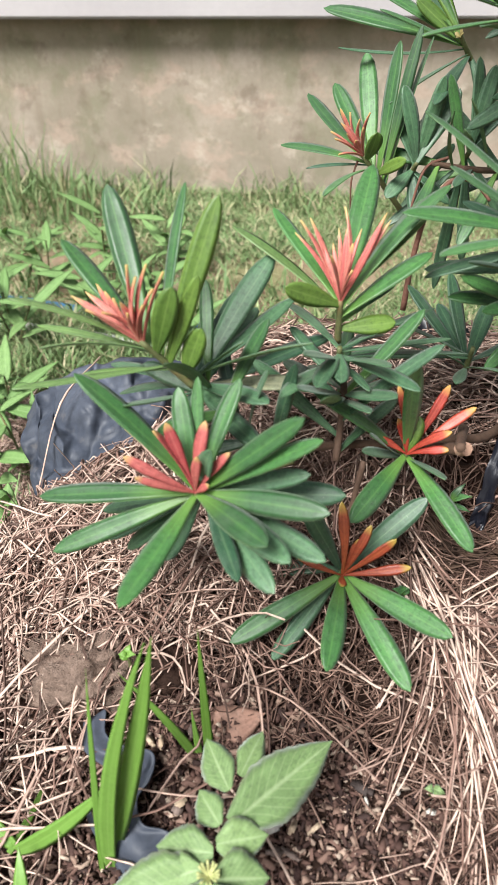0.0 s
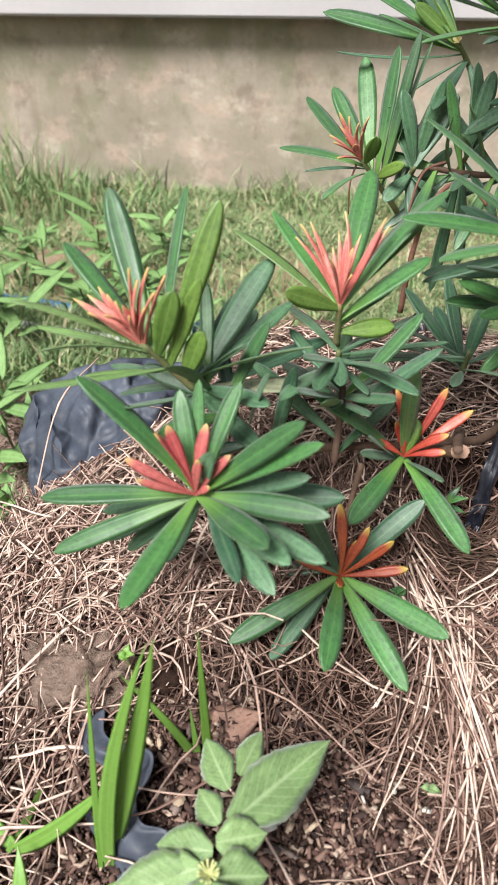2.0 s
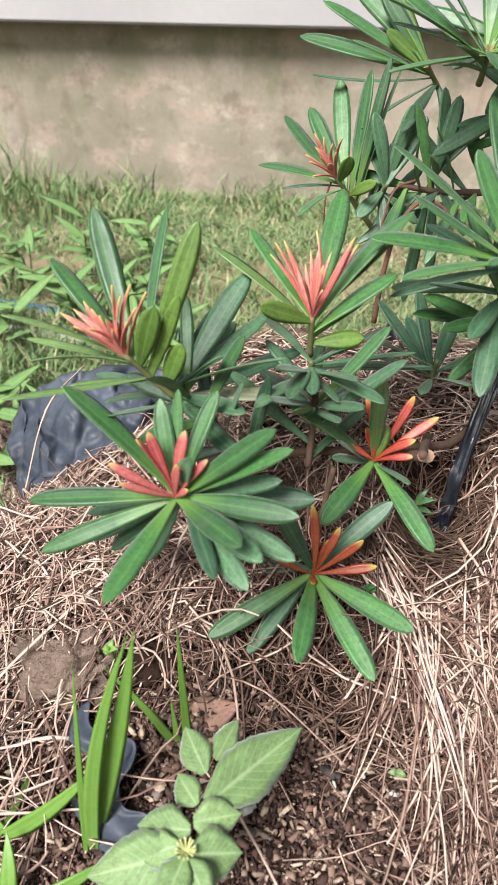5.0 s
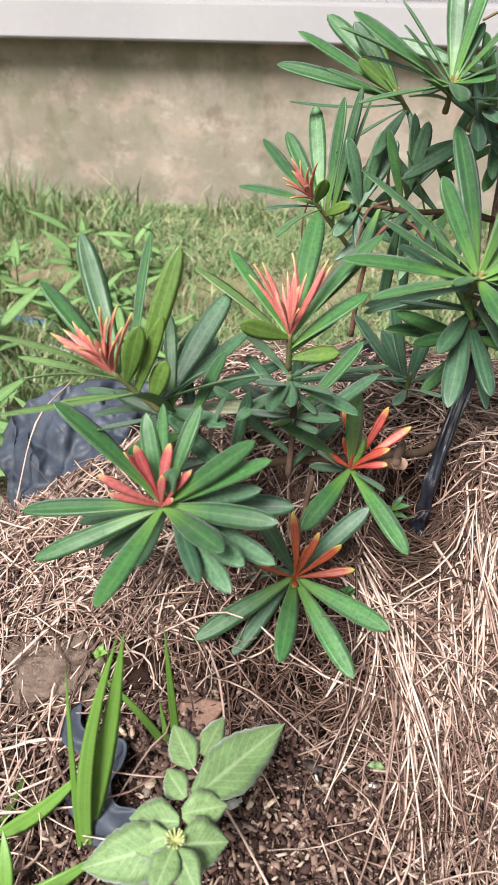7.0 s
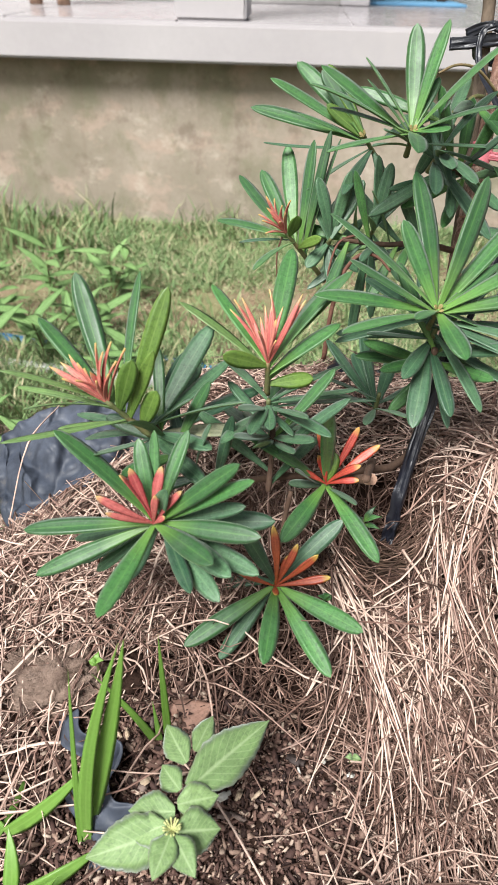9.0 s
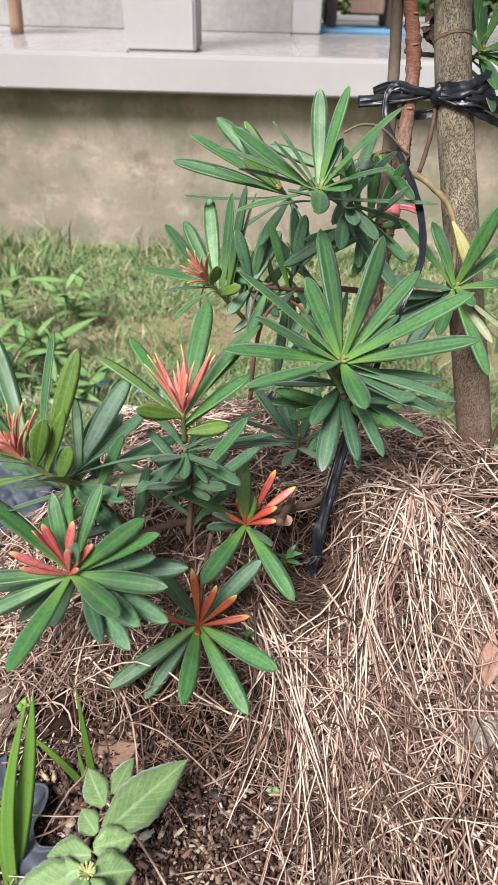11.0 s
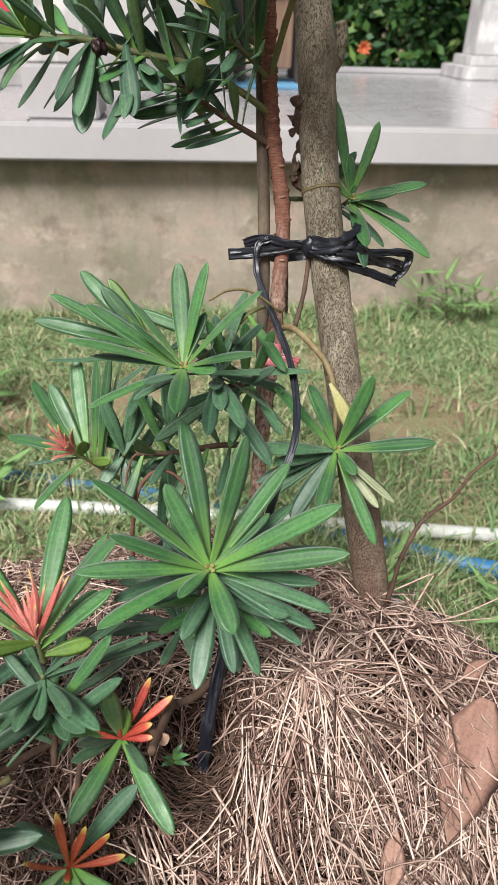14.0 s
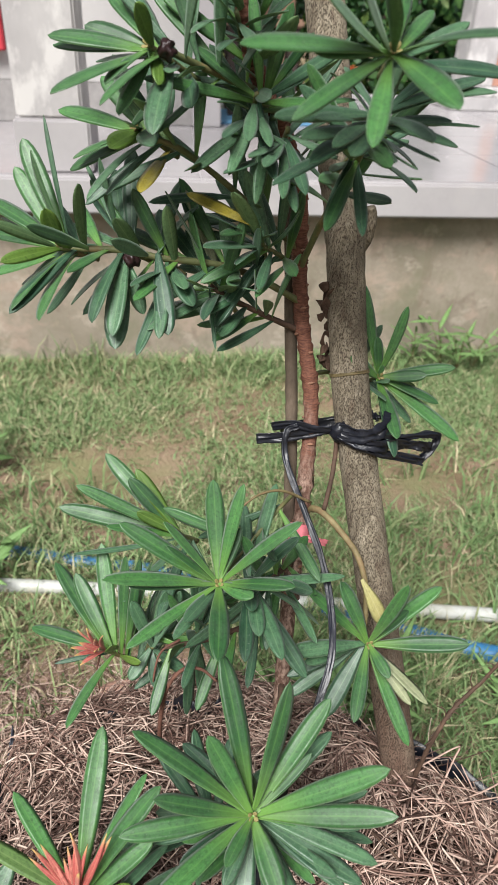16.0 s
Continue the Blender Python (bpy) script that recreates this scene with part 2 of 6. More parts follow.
M_ROOT = islands("rootlets", [(0.0, (0.05, 0.025, 0.018)), (0.5, (0.15, 0.087, 0.065)), (1.0, (0.39, 0.255, 0.2))], 0.8)
M_CHIP = islands("wood_chips", [(0.0, (0.03, 0.017, 0.015)), (0.35, (0.085, 0.045, 0.036)), (0.65, (0.17, 0.1, 0.079)), (0.88, (0.32, 0.22, 0.17)), (1.0, (0.5, 0.4, 0.32))], 0.85)
M_ROCK = surface("clay_lump", (0.19, 0.13, 0.1), (0.37, 0.27, 0.215), 300, 60, 0.95, bump=1.0, dist=0.006, stain=(0.1, 0.06, 0.045), stain_scale=70)
M_STONE = surface("grey_stone", (0.17, 0.145, 0.13), (0.36, 0.32, 0.29), 300, 60, 0.9, bump=0.8, dist=0.003, stain=(0.1, 0.08, 0.07), stain_scale=120)
M_SERE = leaf_stuff("sere_leaf", (0.3, 0.25, 0.03), (0.38, 0.31, 0.05), (0.25, 0.2, 0.04), rough=0.4, dust=0.25)
M_YELLOWED = leaf_stuff("yellowed_leaf", (0.36, 0.33, 0.13), (0.46, 0.41, 0.17), (0.5, 0.46, 0.26), rough=0.5, dust=0.15)
M_CONE = surface("dark_seed", (0.01, 0.004, 0.005), (0.03, 0.01, 0.011), 300, 60, 0.4, bump=0.3)
M_DRYLEAF = leaf_stuff("dry_leaf", (0.25, 0.13, 0.095), (0.36, 0.21, 0.155), (0.2, 0.1, 0.07), rough=0.7, dust=0.06, through_light=0.1)
M_LAWN = surface("lawn_soil", (0.2, 0.13, 0.085), (0.36, 0.265, 0.19), 90, 3.0, 0.95, spec=0.1, bump=0.9, dist=0.01, stain=(0.2, 0.2, 0.1), stain_scale=3.5, stain_lo=0.45, stain_hi=0.62)
M_GRASS = islands("grass", [(0.0, (0.1, 0.175, 0.065)), (0.4, (0.17, 0.27, 0.105)), (0.68, (0.25, 0.33, 0.145)), (0.86, (0.36, 0.35, 0.195)), (1.0, (0.54, 0.45, 0.3))], 0.6)


def plaster():
    """Old render: beige and pink patches, grey green damp blotches, dark runs and pits."""
    m, nt, b = start("stained_plaster", 0.92, 0.15)
    big, mid, fine = grain(nt, 3.2, 5, 0.6), grain(nt, 9, 6, 0.62), grain(nt, 60, 6, 0.65)
    col = mix_colour(nt, ramp(nt, big, 0.36, 0.64), (0.245, 0.215, 0.165), (0.355, 0.305, 0.25))
    col = mix_colour(nt, ramp(nt, grain(nt, 5.5, 5, 0.6, (1, 1, 1.6)), 0.53, 0.62, 0, 0.7), col, (0.41, 0.315, 0.255))
    col = mix_colour(nt, ramp(nt, grain(nt, 7.5, 6, 0.66, (1, 1, 1.4)), 0.57, 0.65, 0, 0.6), col, (0.47, 0.41, 0.34))
    col = mix_colour(nt, ramp(nt, grain(nt, 4.3, 6, 0.66, (1.3, 1, 1)), 0.5, 0.62, 0, 0.7), col, (0.2, 0.195, 0.13))
    col = mix_colour(nt, ramp(nt, mid, 0.56, 0.68, 0, 0.55), col, (0.14, 0.105, 0.08))
    col = mix_colour(nt, ramp(nt, grain(nt, 14, 5, 0.6, (1.6, 1, 0.14)), 0.56, 0.72, 0, 0.4), col, (0.2, 0.16, 0.12))
    col = mix_colour(nt, ramp(nt, fine, 0.4, 0.75, 0, 0.35), col, (0.22, 0.17, 0.13))
    nt.links.new(col, b.inputs["Base Color"])
    relief(nt, b, fine, 0.3, 0.004)
    return m


M_PLASTER = plaster()
M_WHITE = surface("white_paint", (0.37, 0.35, 0.36), (0.425, 0.405, 0.413), 40, 1.6, 0.6, bump=0.15, stain=(0.55, 0.52, 0.49), stain_scale=2.5, stain_lo=0.55, stain_hi=0.85, grainy=0.12)
M_COLUMN = surface("marbled_column", (0.36, 0.34, 0.345), (0.5, 0.482, 0.48), 30, 6, 0.5, bump=0.1, stain=(0.62, 0.6, 0.59), stain_scale=9, stain_lo=0.5, stain_hi=0.6, stretch=(1, 1, 0.5), grainy=0.12)
M_FLOOR = surface("glossy_tile", (0.31, 0.293, 0.302), (0.37, 0.353, 0.358), 20, 1.5, 0.2, spec=0.5, bump=0.03, grainy=0.12)
M_BACKWALL = surface("grey_panel", (0.43, 0.415, 0.41), (0.5, 0.485, 0.475), 30, 1.2, 0.7, bump=0.1, grainy=0.12)
M_SKIRT = surface("grey_skirting", (0.3, 0.285, 0.28), (0.38, 0.36, 0.35), 30, 1.5, 0.5, bump=0.1)
M_SALMON = surface("salmon_strip", (0.5, 0.25, 0.18), (0.58, 0.32, 0.24), 40, 4, 0.6, bump=0.1)
M_SCREEN = surface("grey_blue_slat", (0.2, 0.24, 0.28), (0.32, 0.36, 0.4), 60, 6, 0.45, bump=0.1)
M_DARKWOOD = surface("dark_wood", (0.05, 0.035, 0.03), (0.1, 0.07, 0.055), 60, 8, 0.5, bump=0.2, stretch=(1, 1, 0.1))
M_BROWNWOOD = surface("brown_wood", (0.25, 0.15, 0.1), (0.36, 0.23, 0.16), 60, 8, 0.5, bump=0.2, stretch=(1, 1, 0.1))
M_BLUEMAT = surface("blue_mat", (0.1, 0.26, 0.42), (0.16, 0.36, 0.55), 90, 8, 0.85, bump=0.5)
M_PIPE = surface("white_pvc", (0.44, 0.45, 0.42), (0.54, 0.55, 0.52), 50, 8, 0.4, bump=0.1, stain=(0.35, 0.34, 0.26), stain_scale=14)
M_BLUEPVC = surface("blue_pvc", (0.02, 0.12, 0.27), (0.045, 0.18, 0.36), 50, 8, 0.4, bump=0.1, stain=(0.15, 0.17, 0.2), stain_scale=14, stain_lo=0.6, stain_hi=0.8)
M_PINKTAPE = surface("pink_tape", (0.6, 0.12, 0.16), (0.72, 0.25, 0.28), 120, 20, 0.4, bump=0.3)
M_BUSH = islands("bush_leaves", [(0.0, (0.012, 0.035, 0.012)), (0.5, (0.03, 0.09, 0.025)), (0.85, (0.07, 0.16, 0.035)), (1.0, (0.2, 0.28, 0.07))], 0.5)
M_FLOWER = surface("orange_flower", (0.6, 0.12, 0.04), (0.72, 0.2, 0.08), 80, 20, 0.6)
M_RED = surface("red_cloth", (0.5, 0.03, 0.05), (0.62, 0.06, 0.08), 80, 10, 0.7)


# ---------- builders ----------
def mesh(name, verts, faces, mats, smooth=True, slots=None, uvs=None):
    me = bpy.data.meshes.new(name)
    me.from_pydata([tuple(v) for v in verts], [], faces)
    for m in mats if isinstance(mats, (list, tuple)) else [mats]:
        me.materials.append(m)
    if smooth:
        me.polygons.foreach_set("use_smooth", [True] * len(me.polygons))
    if slots:
        me.polygons.foreach_set("material_index", slots)
    if uvs:
        layer = me.uv_layers.new(name="UVMap")
        flat = []
        for f in faces:
            for i in f:
                flat += uvs[i]
        layer.data.foreach_set("uv", flat)
    me.update()
    return me


def under(ob, parent):
    ob.parent = parent
    ob.matrix_parent_inverse = parent.matrix_world.inverted()
    return ob


def part(name, data, parent, label=""):
    ob = new(name, data)
    if label:
        tagged(ob, label)
    return under(ob, parent)


def thing(name, at, label, category, group="", kind=""):
    ob = new(name)
    ob.empty_display_size = 0.05
    ob.location = at
    bpy.context.view_layer.update()
    return tagged(ob, label, category, group, kind)


def bm_mesh(name, bm, mat, smooth=False):
    me = bpy.data.meshes.new(name)
    bmesh.ops.recalc_face_normals(bm, faces=bm.faces)
    bm.to_mesh(me)
    bm.free()
    me.materials.append(mat)
    if smooth:
        me.polygons.foreach_set("use_smooth", [True] * len(me.polygons))
    return me


def block(name, lo, hi, mat, bevel=0.006):
    bm = bmesh.new()
    bmesh.ops.create_cube(bm, size=1)
    for v in bm.verts:
        v.co = Vector([lo[i] + (v.co[i] + 0.5) * (hi[i] - lo[i]) for i in range(3)])
    if bevel:
        bmesh.ops.bevel(bm, geom=list(bm.edges), offset=bevel, segments=2, affect="EDGES")
    return bm_mesh(name, bm, mat)


def spline(pts, n):
    """Catmull-Rom through pts, n steps a span."""
    p = [Vector(q) for q in pts]
    p = [p[0] * 2 - p[1]] + p + [p[-1] * 2 - p[-2]]
    res = []
    for i in range(1, len(p) - 2):
        for k in range(n):
            t = k / n
            a, b, c, d = p[i - 1], p[i], p[i + 1], p[i + 2]
            res.append(0.5 * ((2 * b) + (c - a) * t + (2 * a - 5 * b + 4 * c - d) * t * t + (3 * b - a - 3 * c + d) * t ** 3))
    return res + [p[-2]]


def tube_data(pts, radii, sides, wob=0.0, seed=0, flat=1.0):
    rnd = random.Random(seed)
    verts, faces = [], []
    n = len(pts)
    ref = Vector((0.3, 0.8, 0.52))
    for i, p in enumerate(pts):
        d = (pts[min(i + 1, n - 1)] - pts[max(i - 1, 0)]).normalized()
        u = d.cross(ref)
        u = u.normalized() if u.length > 1e-4 else Vector((1, 0, 0))
        v = d.cross(u)
        r = radii[i] if hasattr(radii, "__len__") else radii
        for k in range(sides):
            a = 2 * math.pi * k / sides
            rr = r * (1 + wob * (rnd.random() - 0.5) * 2)
            verts.append(p + u * math.cos(a) * rr + v * math.sin(a) * rr * flat)
    for i in range(n - 1):
        for k in range(sides):
            a, b = i * sides + k, i * sides + (k + 1) % sides
            faces.append((a, b, b + sides, a + sides))
    faces.append(tuple(range(sides - 1, -1, -1)))
    faces.append(tuple((n - 1) * sides + k for k in range(sides)))
    return verts, faces


def tube(name, pts, r0, r1, mat, sides=10, steps=6, wob=0.03, seed=0, knots=(), flat=1.0):
    path = spline(pts, steps)
    n = len(path)
    rad = [r0 + (r1 - r0) * i / (n - 1) for i in range(n)]
    for pos, width, height in knots:
        rad = [r * (1 + height * math.exp(-((i / (n - 1) - pos) / width) ** 2)) for i, r in enumerate(rad)]
    v, f = tube_data(path, rad, sides, wob, seed, flat)
    return mesh(name, v, f, mat)


def blade(name, base, d, normal, width, bow, mats, profile="lance", thick=0.0009, segs=9, fold=0.12, wavy=0.0, seed=0, sway=0.0):
    """A closed leaf from base along d, its upper face towards normal."""
    rnd = random.Random(seed)
    base, d = Vector(base), Vector(d)
    axis = d.normalized()
    nrm = (normal - axis * normal.dot(axis))
    nrm = nrm.normalized() if nrm.length > 1e-4 else axis.orthogonal().normalized()
    ctrl = base + d * 0.5 + nrm * bow + axis.cross(nrm) * sway
    cols = (0.0, 0.24, 0.5, 0.76, 1.0)
    verts, uvs, faces, slots = [], [], [], []
    top, bot = [], []
    ph = rnd.random() * 6
    for i in range(segs + 1):
        s = 1 - (1 - i / segs) ** 1.5
        c = base * (1 - s) ** 2 + ctrl * 2 * s * (1 - s) + (base + d) * s * s
        tg = (ctrl - base) * (1 - s) + (base + d - ctrl) * s
        tg.normalize()
        side = tg.cross(nrm).normalized()
        up = side.cross(tg)
        if profile == "lance":
            w = (0.2 + 0.8 * smooth01(-0.12, 0.62, s)) if s < 0.68 else max(0.0, 1 - ((s - 0.68) / 0.32) ** 2.3) ** 0.55
        elif profile == "oval":
            w = smooth01(-0.18, 0.36, s) if s < 0.36 else max(0.0, 1 - ((s - 0.36) / 0.64) ** 1.7)
        elif profile == "petal":
            w = smooth01(-0.3, 0.45, s) if s < 0.45 else max(0.0, 1 - ((s - 0.45) / 0.55) ** 2.4) ** 0.85
        elif profile == "spoon":
            w = (0.2 + 0.8 * (s / 0.7) ** 1.2) if s < 0.7 else max(0.0, 1 - ((s - 0.7) / 0.3) ** 2.4) ** 0.55
        else:
            w = (0.7 + 0.3 * min(1, s / 0.25)) * max(0.0, 1 - s ** 2.6)
        w = max(w, 0.035) * width * 0.5 * (1 + (0.05 if wavy and i % 2 else 0.0))
        rt, rb = [], []
        for k, cc in enumerate(cols):
            x = (cc - 0.5) * 2
            lift = fold * abs(x) * w - (0.0 if k != 2 else 0.05 * w) + wavy * w * math.sin(s * 17 + ph + (3 if x > 0 else 0)) * abs(x)
            p = c + side * x * w + up * lift
            if 0 < k < 4:
                rt.append(len(verts)); verts.append(p + up * thick * 0.5); uvs.append((cc, s))
                rb.append(len(verts)); verts.append(p - up * thick * 0.5); uvs.append((cc, s))
            else:
                rt.append(len(verts)); rb.append(len(verts)); verts.append(p); uvs.append((cc, s))
        top.append(rt); bot.append(rb)
    for i in range(segs):
        for k in range(4):
            faces.append((top[i][k], top[i][k + 1], top[i + 1][k + 1], top[i + 1][k])); slots.append(0)
            faces.append((bot[i][k + 1], bot[i][k], bot[i + 1][k], bot[i + 1][k + 1])); slots.append(1)
    return mesh(name, verts, faces, mats, True, slots, uvs)


def smooth01(a, b, x):
    t = min(1.0, max(0.0, (x - a) / (b - a)))
    return t * t * (3 - 2 * t)


def gully(x, y):
    """The dark hollow between the branches and the straw clump."""
    return math.exp(-((x - 0.246) / 0.034) ** 4 - ((y - 0.474) / 0.044) ** 4)


def mound_height(x, y):
    """Height of the mulch heap over the lawn."""
    slope = 0.44 + 0.24 * smooth01(0.15, 0.4, x)
    drop = max(0.0, 0.51 - max(y, 0.12))
    z = 0.474 - slope * drop - 0.05 * smooth01(0.62, 0.8, y)
    z -= 0.03 * smooth01(0.05, -0.15, x) + 0.02 * smooth01(0.42, 0.6, x)
    z -= 0.04 * gully(x, y)
    z += 0.014 * math.exp(-(x - 0.305) ** 2 / 0.0008 - (y - 0.46) ** 2 / 0.006)
    z -= 0.03 * math.exp(-((x - 0.15) ** 2 + (y - 0.335) ** 2) / 0.0022)
    z -= 0.022 * math.exp(-((x - 0.024) ** 2 + (y - 0.325) ** 2) / 0.0011)
    z -= 0.022 * math.exp(-((x - 0.2) ** 2 + (y - 0.41) ** 2) / 0.0022)
    z += 0.014 * math.exp(-((x + 0.03) ** 2 + (y - 0.335) ** 2) / 0.0016)
    z += 0.02 * math.exp(-((x - 0.38) ** 2 + (y - 0.53) ** 2) / 0.01)
    z += 0.022 * math.exp(-((x - 0.455) ** 2 + (y - 0.61) ** 2) / 0.006)
    z -= 0.8 * max(0.0, y - 0.575) * smooth01(0.4, 0.47, x) + 0.2 * max(0.0, x - 0.5)
    d = math.hypot((x - 0.22) / 1.0, (y - 0.42) / (1.0 if y > 0.42 else 2.2))
    edge = 1 - smooth01(0.37, 0.55, d)
    shore = -0.3 + 0.3 * smooth01(0.33, 0.56, y)
    edge *= smooth01(shore - 0.12, shore + 0.015, x)
    return z * edge + 0.016 * noise.noise((x * 14, y * 14, 0.3)) * edge + 0.006 * noise.noise((x * 45, y * 45, 2.3)) * edge


def soil_height(x, y):
    """The soil under the straw, pitted where straw covers it."""
    c = chip_zone(x, y)
    return mound_height(x, y) - 0.008 - (1 - c) * (0.016 + 0.045 * max(0.0, noise.noise((x * 26, y * 26, 7.1)) + 0.15))


def chip_zone(x, y):
    """Where bare soil and chips show instead of straw."""
    shore = 0.345 - 0.2 * max(x, -0.1) - 0.45 * max(0.0, x - 0.15) + 0.012 * noise.noise((x * 22, y * 22, 9.0))
    return smooth01(shore + 0.03, shore - 0.012, y) * smooth01(0.29, 0.2, x) * (0.55 + 0.45 * smooth01(-0.075, -0.005, x))


# ---------- ground ----------
def ground():
    n = 56
    side = 160.0
    xs = sorted({round(-side + 2 * side * i / 12, 3) for i in range(13)} | {round(-3 + 6 * i / n, 3) for i in range(n + 1)})
    ys = sorted({round(-side + 2 * side * i / 12, 3) for i in range(13)} | {round(-1 + 5 * i / n, 3) for i in range(n + 1)})
    verts = [(x, y, 0.02 * noise.noise((x * 1.3, y * 1.3, 0)) if abs(x) < 2.9 and -0.9 < y < 3.9 else 0.0) for y in ys for x in xs]
    w = len(xs)
    faces = [(j * w + i, j * w + i + 1, (j + 1) * w + i + 1, (j + 1) * w + i) for j in range(len(ys) - 1) for i in range(w - 1)]
    tagged(new("ground", mesh("ground", verts, faces, M_LAWN)), "patchy lawn soil with thin worn grass", "ground", kind="structure")


ground()


def lawn_grass():
    rnd = random.Random(11)
    verts, faces = [], []

    def one(x, y, h, lean, w):
        a = rnd.random() * 6.28
        bx, by = math.cos(a) * lean, math.sin(a) * lean
        c = rnd.random() * 6.28
        sx, sy = math.cos(c) * w, math.sin(c) * w
        k = len(verts)
        verts.extend([(x - sx, y - sy, -0.005), (x + sx, y + sy, -0.005),
                      (x + bx * 0.35 - sx * 0.9, y + by * 0.35 - sy * 0.9, h * 0.6), (x + bx * 0.35 + sx * 0.9, y + by * 0.35 + sy * 0.9, h * 0.6),
                      (x + bx, y + by, h)])
        faces.extend([(k, k + 1, k + 3, k + 2), (k + 2, k + 3, k + 4)])

    count = 0
    while count < 108000:
        x, y = rnd.uniform(-2.2, 2.9), rnd.uniform(0.75, 2.68)
        if mound_height(x, y) > 0.05:
            continue
        near = smooth01(1.75, 1.15, y)
        worn = noise.noise((x * 1.7, y * 2.4, 5)) + 0.6 * noise.noise((x * 5, y * 6, 1)) + 0.4 * smooth01(0.25, 0.8, x)
        dens = 0.38 + 1.1 * worn + 0.5 * near + 0.35 * smooth01(2.45, 2.65, y)
        dens = max(dens, 0.05) * smooth01(-2.2, -1.6, x) * smooth01(2.9, 2.2, x)
        if rnd.random() > dens:
            continue
        h = rnd.uniform(0.012, 0.04) * (1 + 1.1 * near) * (1.5 if y > 2.55 else 1) * (0.75 + 0.5 * smooth01(-0.3, 0.5, worn))
        if -0.05 < y - 1.384 + 0.137 * x < 0.02:
            h *= 0.6
        if x < 0.3 and y < 1.2 and rnd.random() < 0.88:
            continue
        one(x, y, h, rnd.uniform(0.02, 0.08), rnd.uniform(0.001, 0.0028))
        count += 1
    for i in range(34000):
        x, y = rnd.gauss(0.3, 2.6), rnd.gauss(0.6, 1.7)
        clump = noise.noise((x * 2.1, y * 2.1, 3)) + 0.5 * noise.noise((x * 7, y * 7, 2))
        if y < 2.6 and mound_height(x, y) < 0.02 and clump > -0.1 and not (-1.6 < x < 2.2 and y > 0.75):
            one(x, y, rnd.uniform(0.012, 0.05), rnd.uniform(0.02, 0.08), rnd.uniform(0.0015, 0.004))
    for i in range(3600):
        x, y = rnd.uniform(-1.0, 1.6), rnd.uniform(1.1, 1.85)
        if noise.noise((x * 5, y * 5, 3)) > 0.0:
            one(x, y, rnd.uniform(0.04, 0.12), rnd.uniform(0.02, 0.1), rnd.uniform(0.0015, 0.0042))
    for i in range(1700):
        x, y = rnd.uniform(-1.5, 0.35), rnd.uniform(2.25, 2.62)
        tall = 0.3 * smooth01(-0.1, -1.0, x) * (0.6 + 1.3 * noise.noise((x * 4, y * 3, 8)))
        if tall > 0.04:
            one(x, y, rnd.uniform(0.4, 1.0) * tall + 0.02, rnd.uniform(0.03, 0.14), rnd.uniform(0.0015, 0.004))
    for i in range(2600):
        x, y = rnd.uniform(-1.6, 2.4), 2.66 - abs(rnd.gauss(0, 0.1))
        if noise.noise((x * 3, y * 3, 6)) > -0.25:
            one(x, y, rnd.uniform(0.02, 0.11) * (1 + noise.noise((x * 2, 0, 1))), rnd.uniform(0.02, 0.12), rnd.uniform(0.0015, 0.0035))
    tagged(new("grass", mesh("grass", verts, faces, M_GRASS, False)), "thin patchy green and straw coloured lawn grass", "grass", kind="stuff")


lawn_grass()


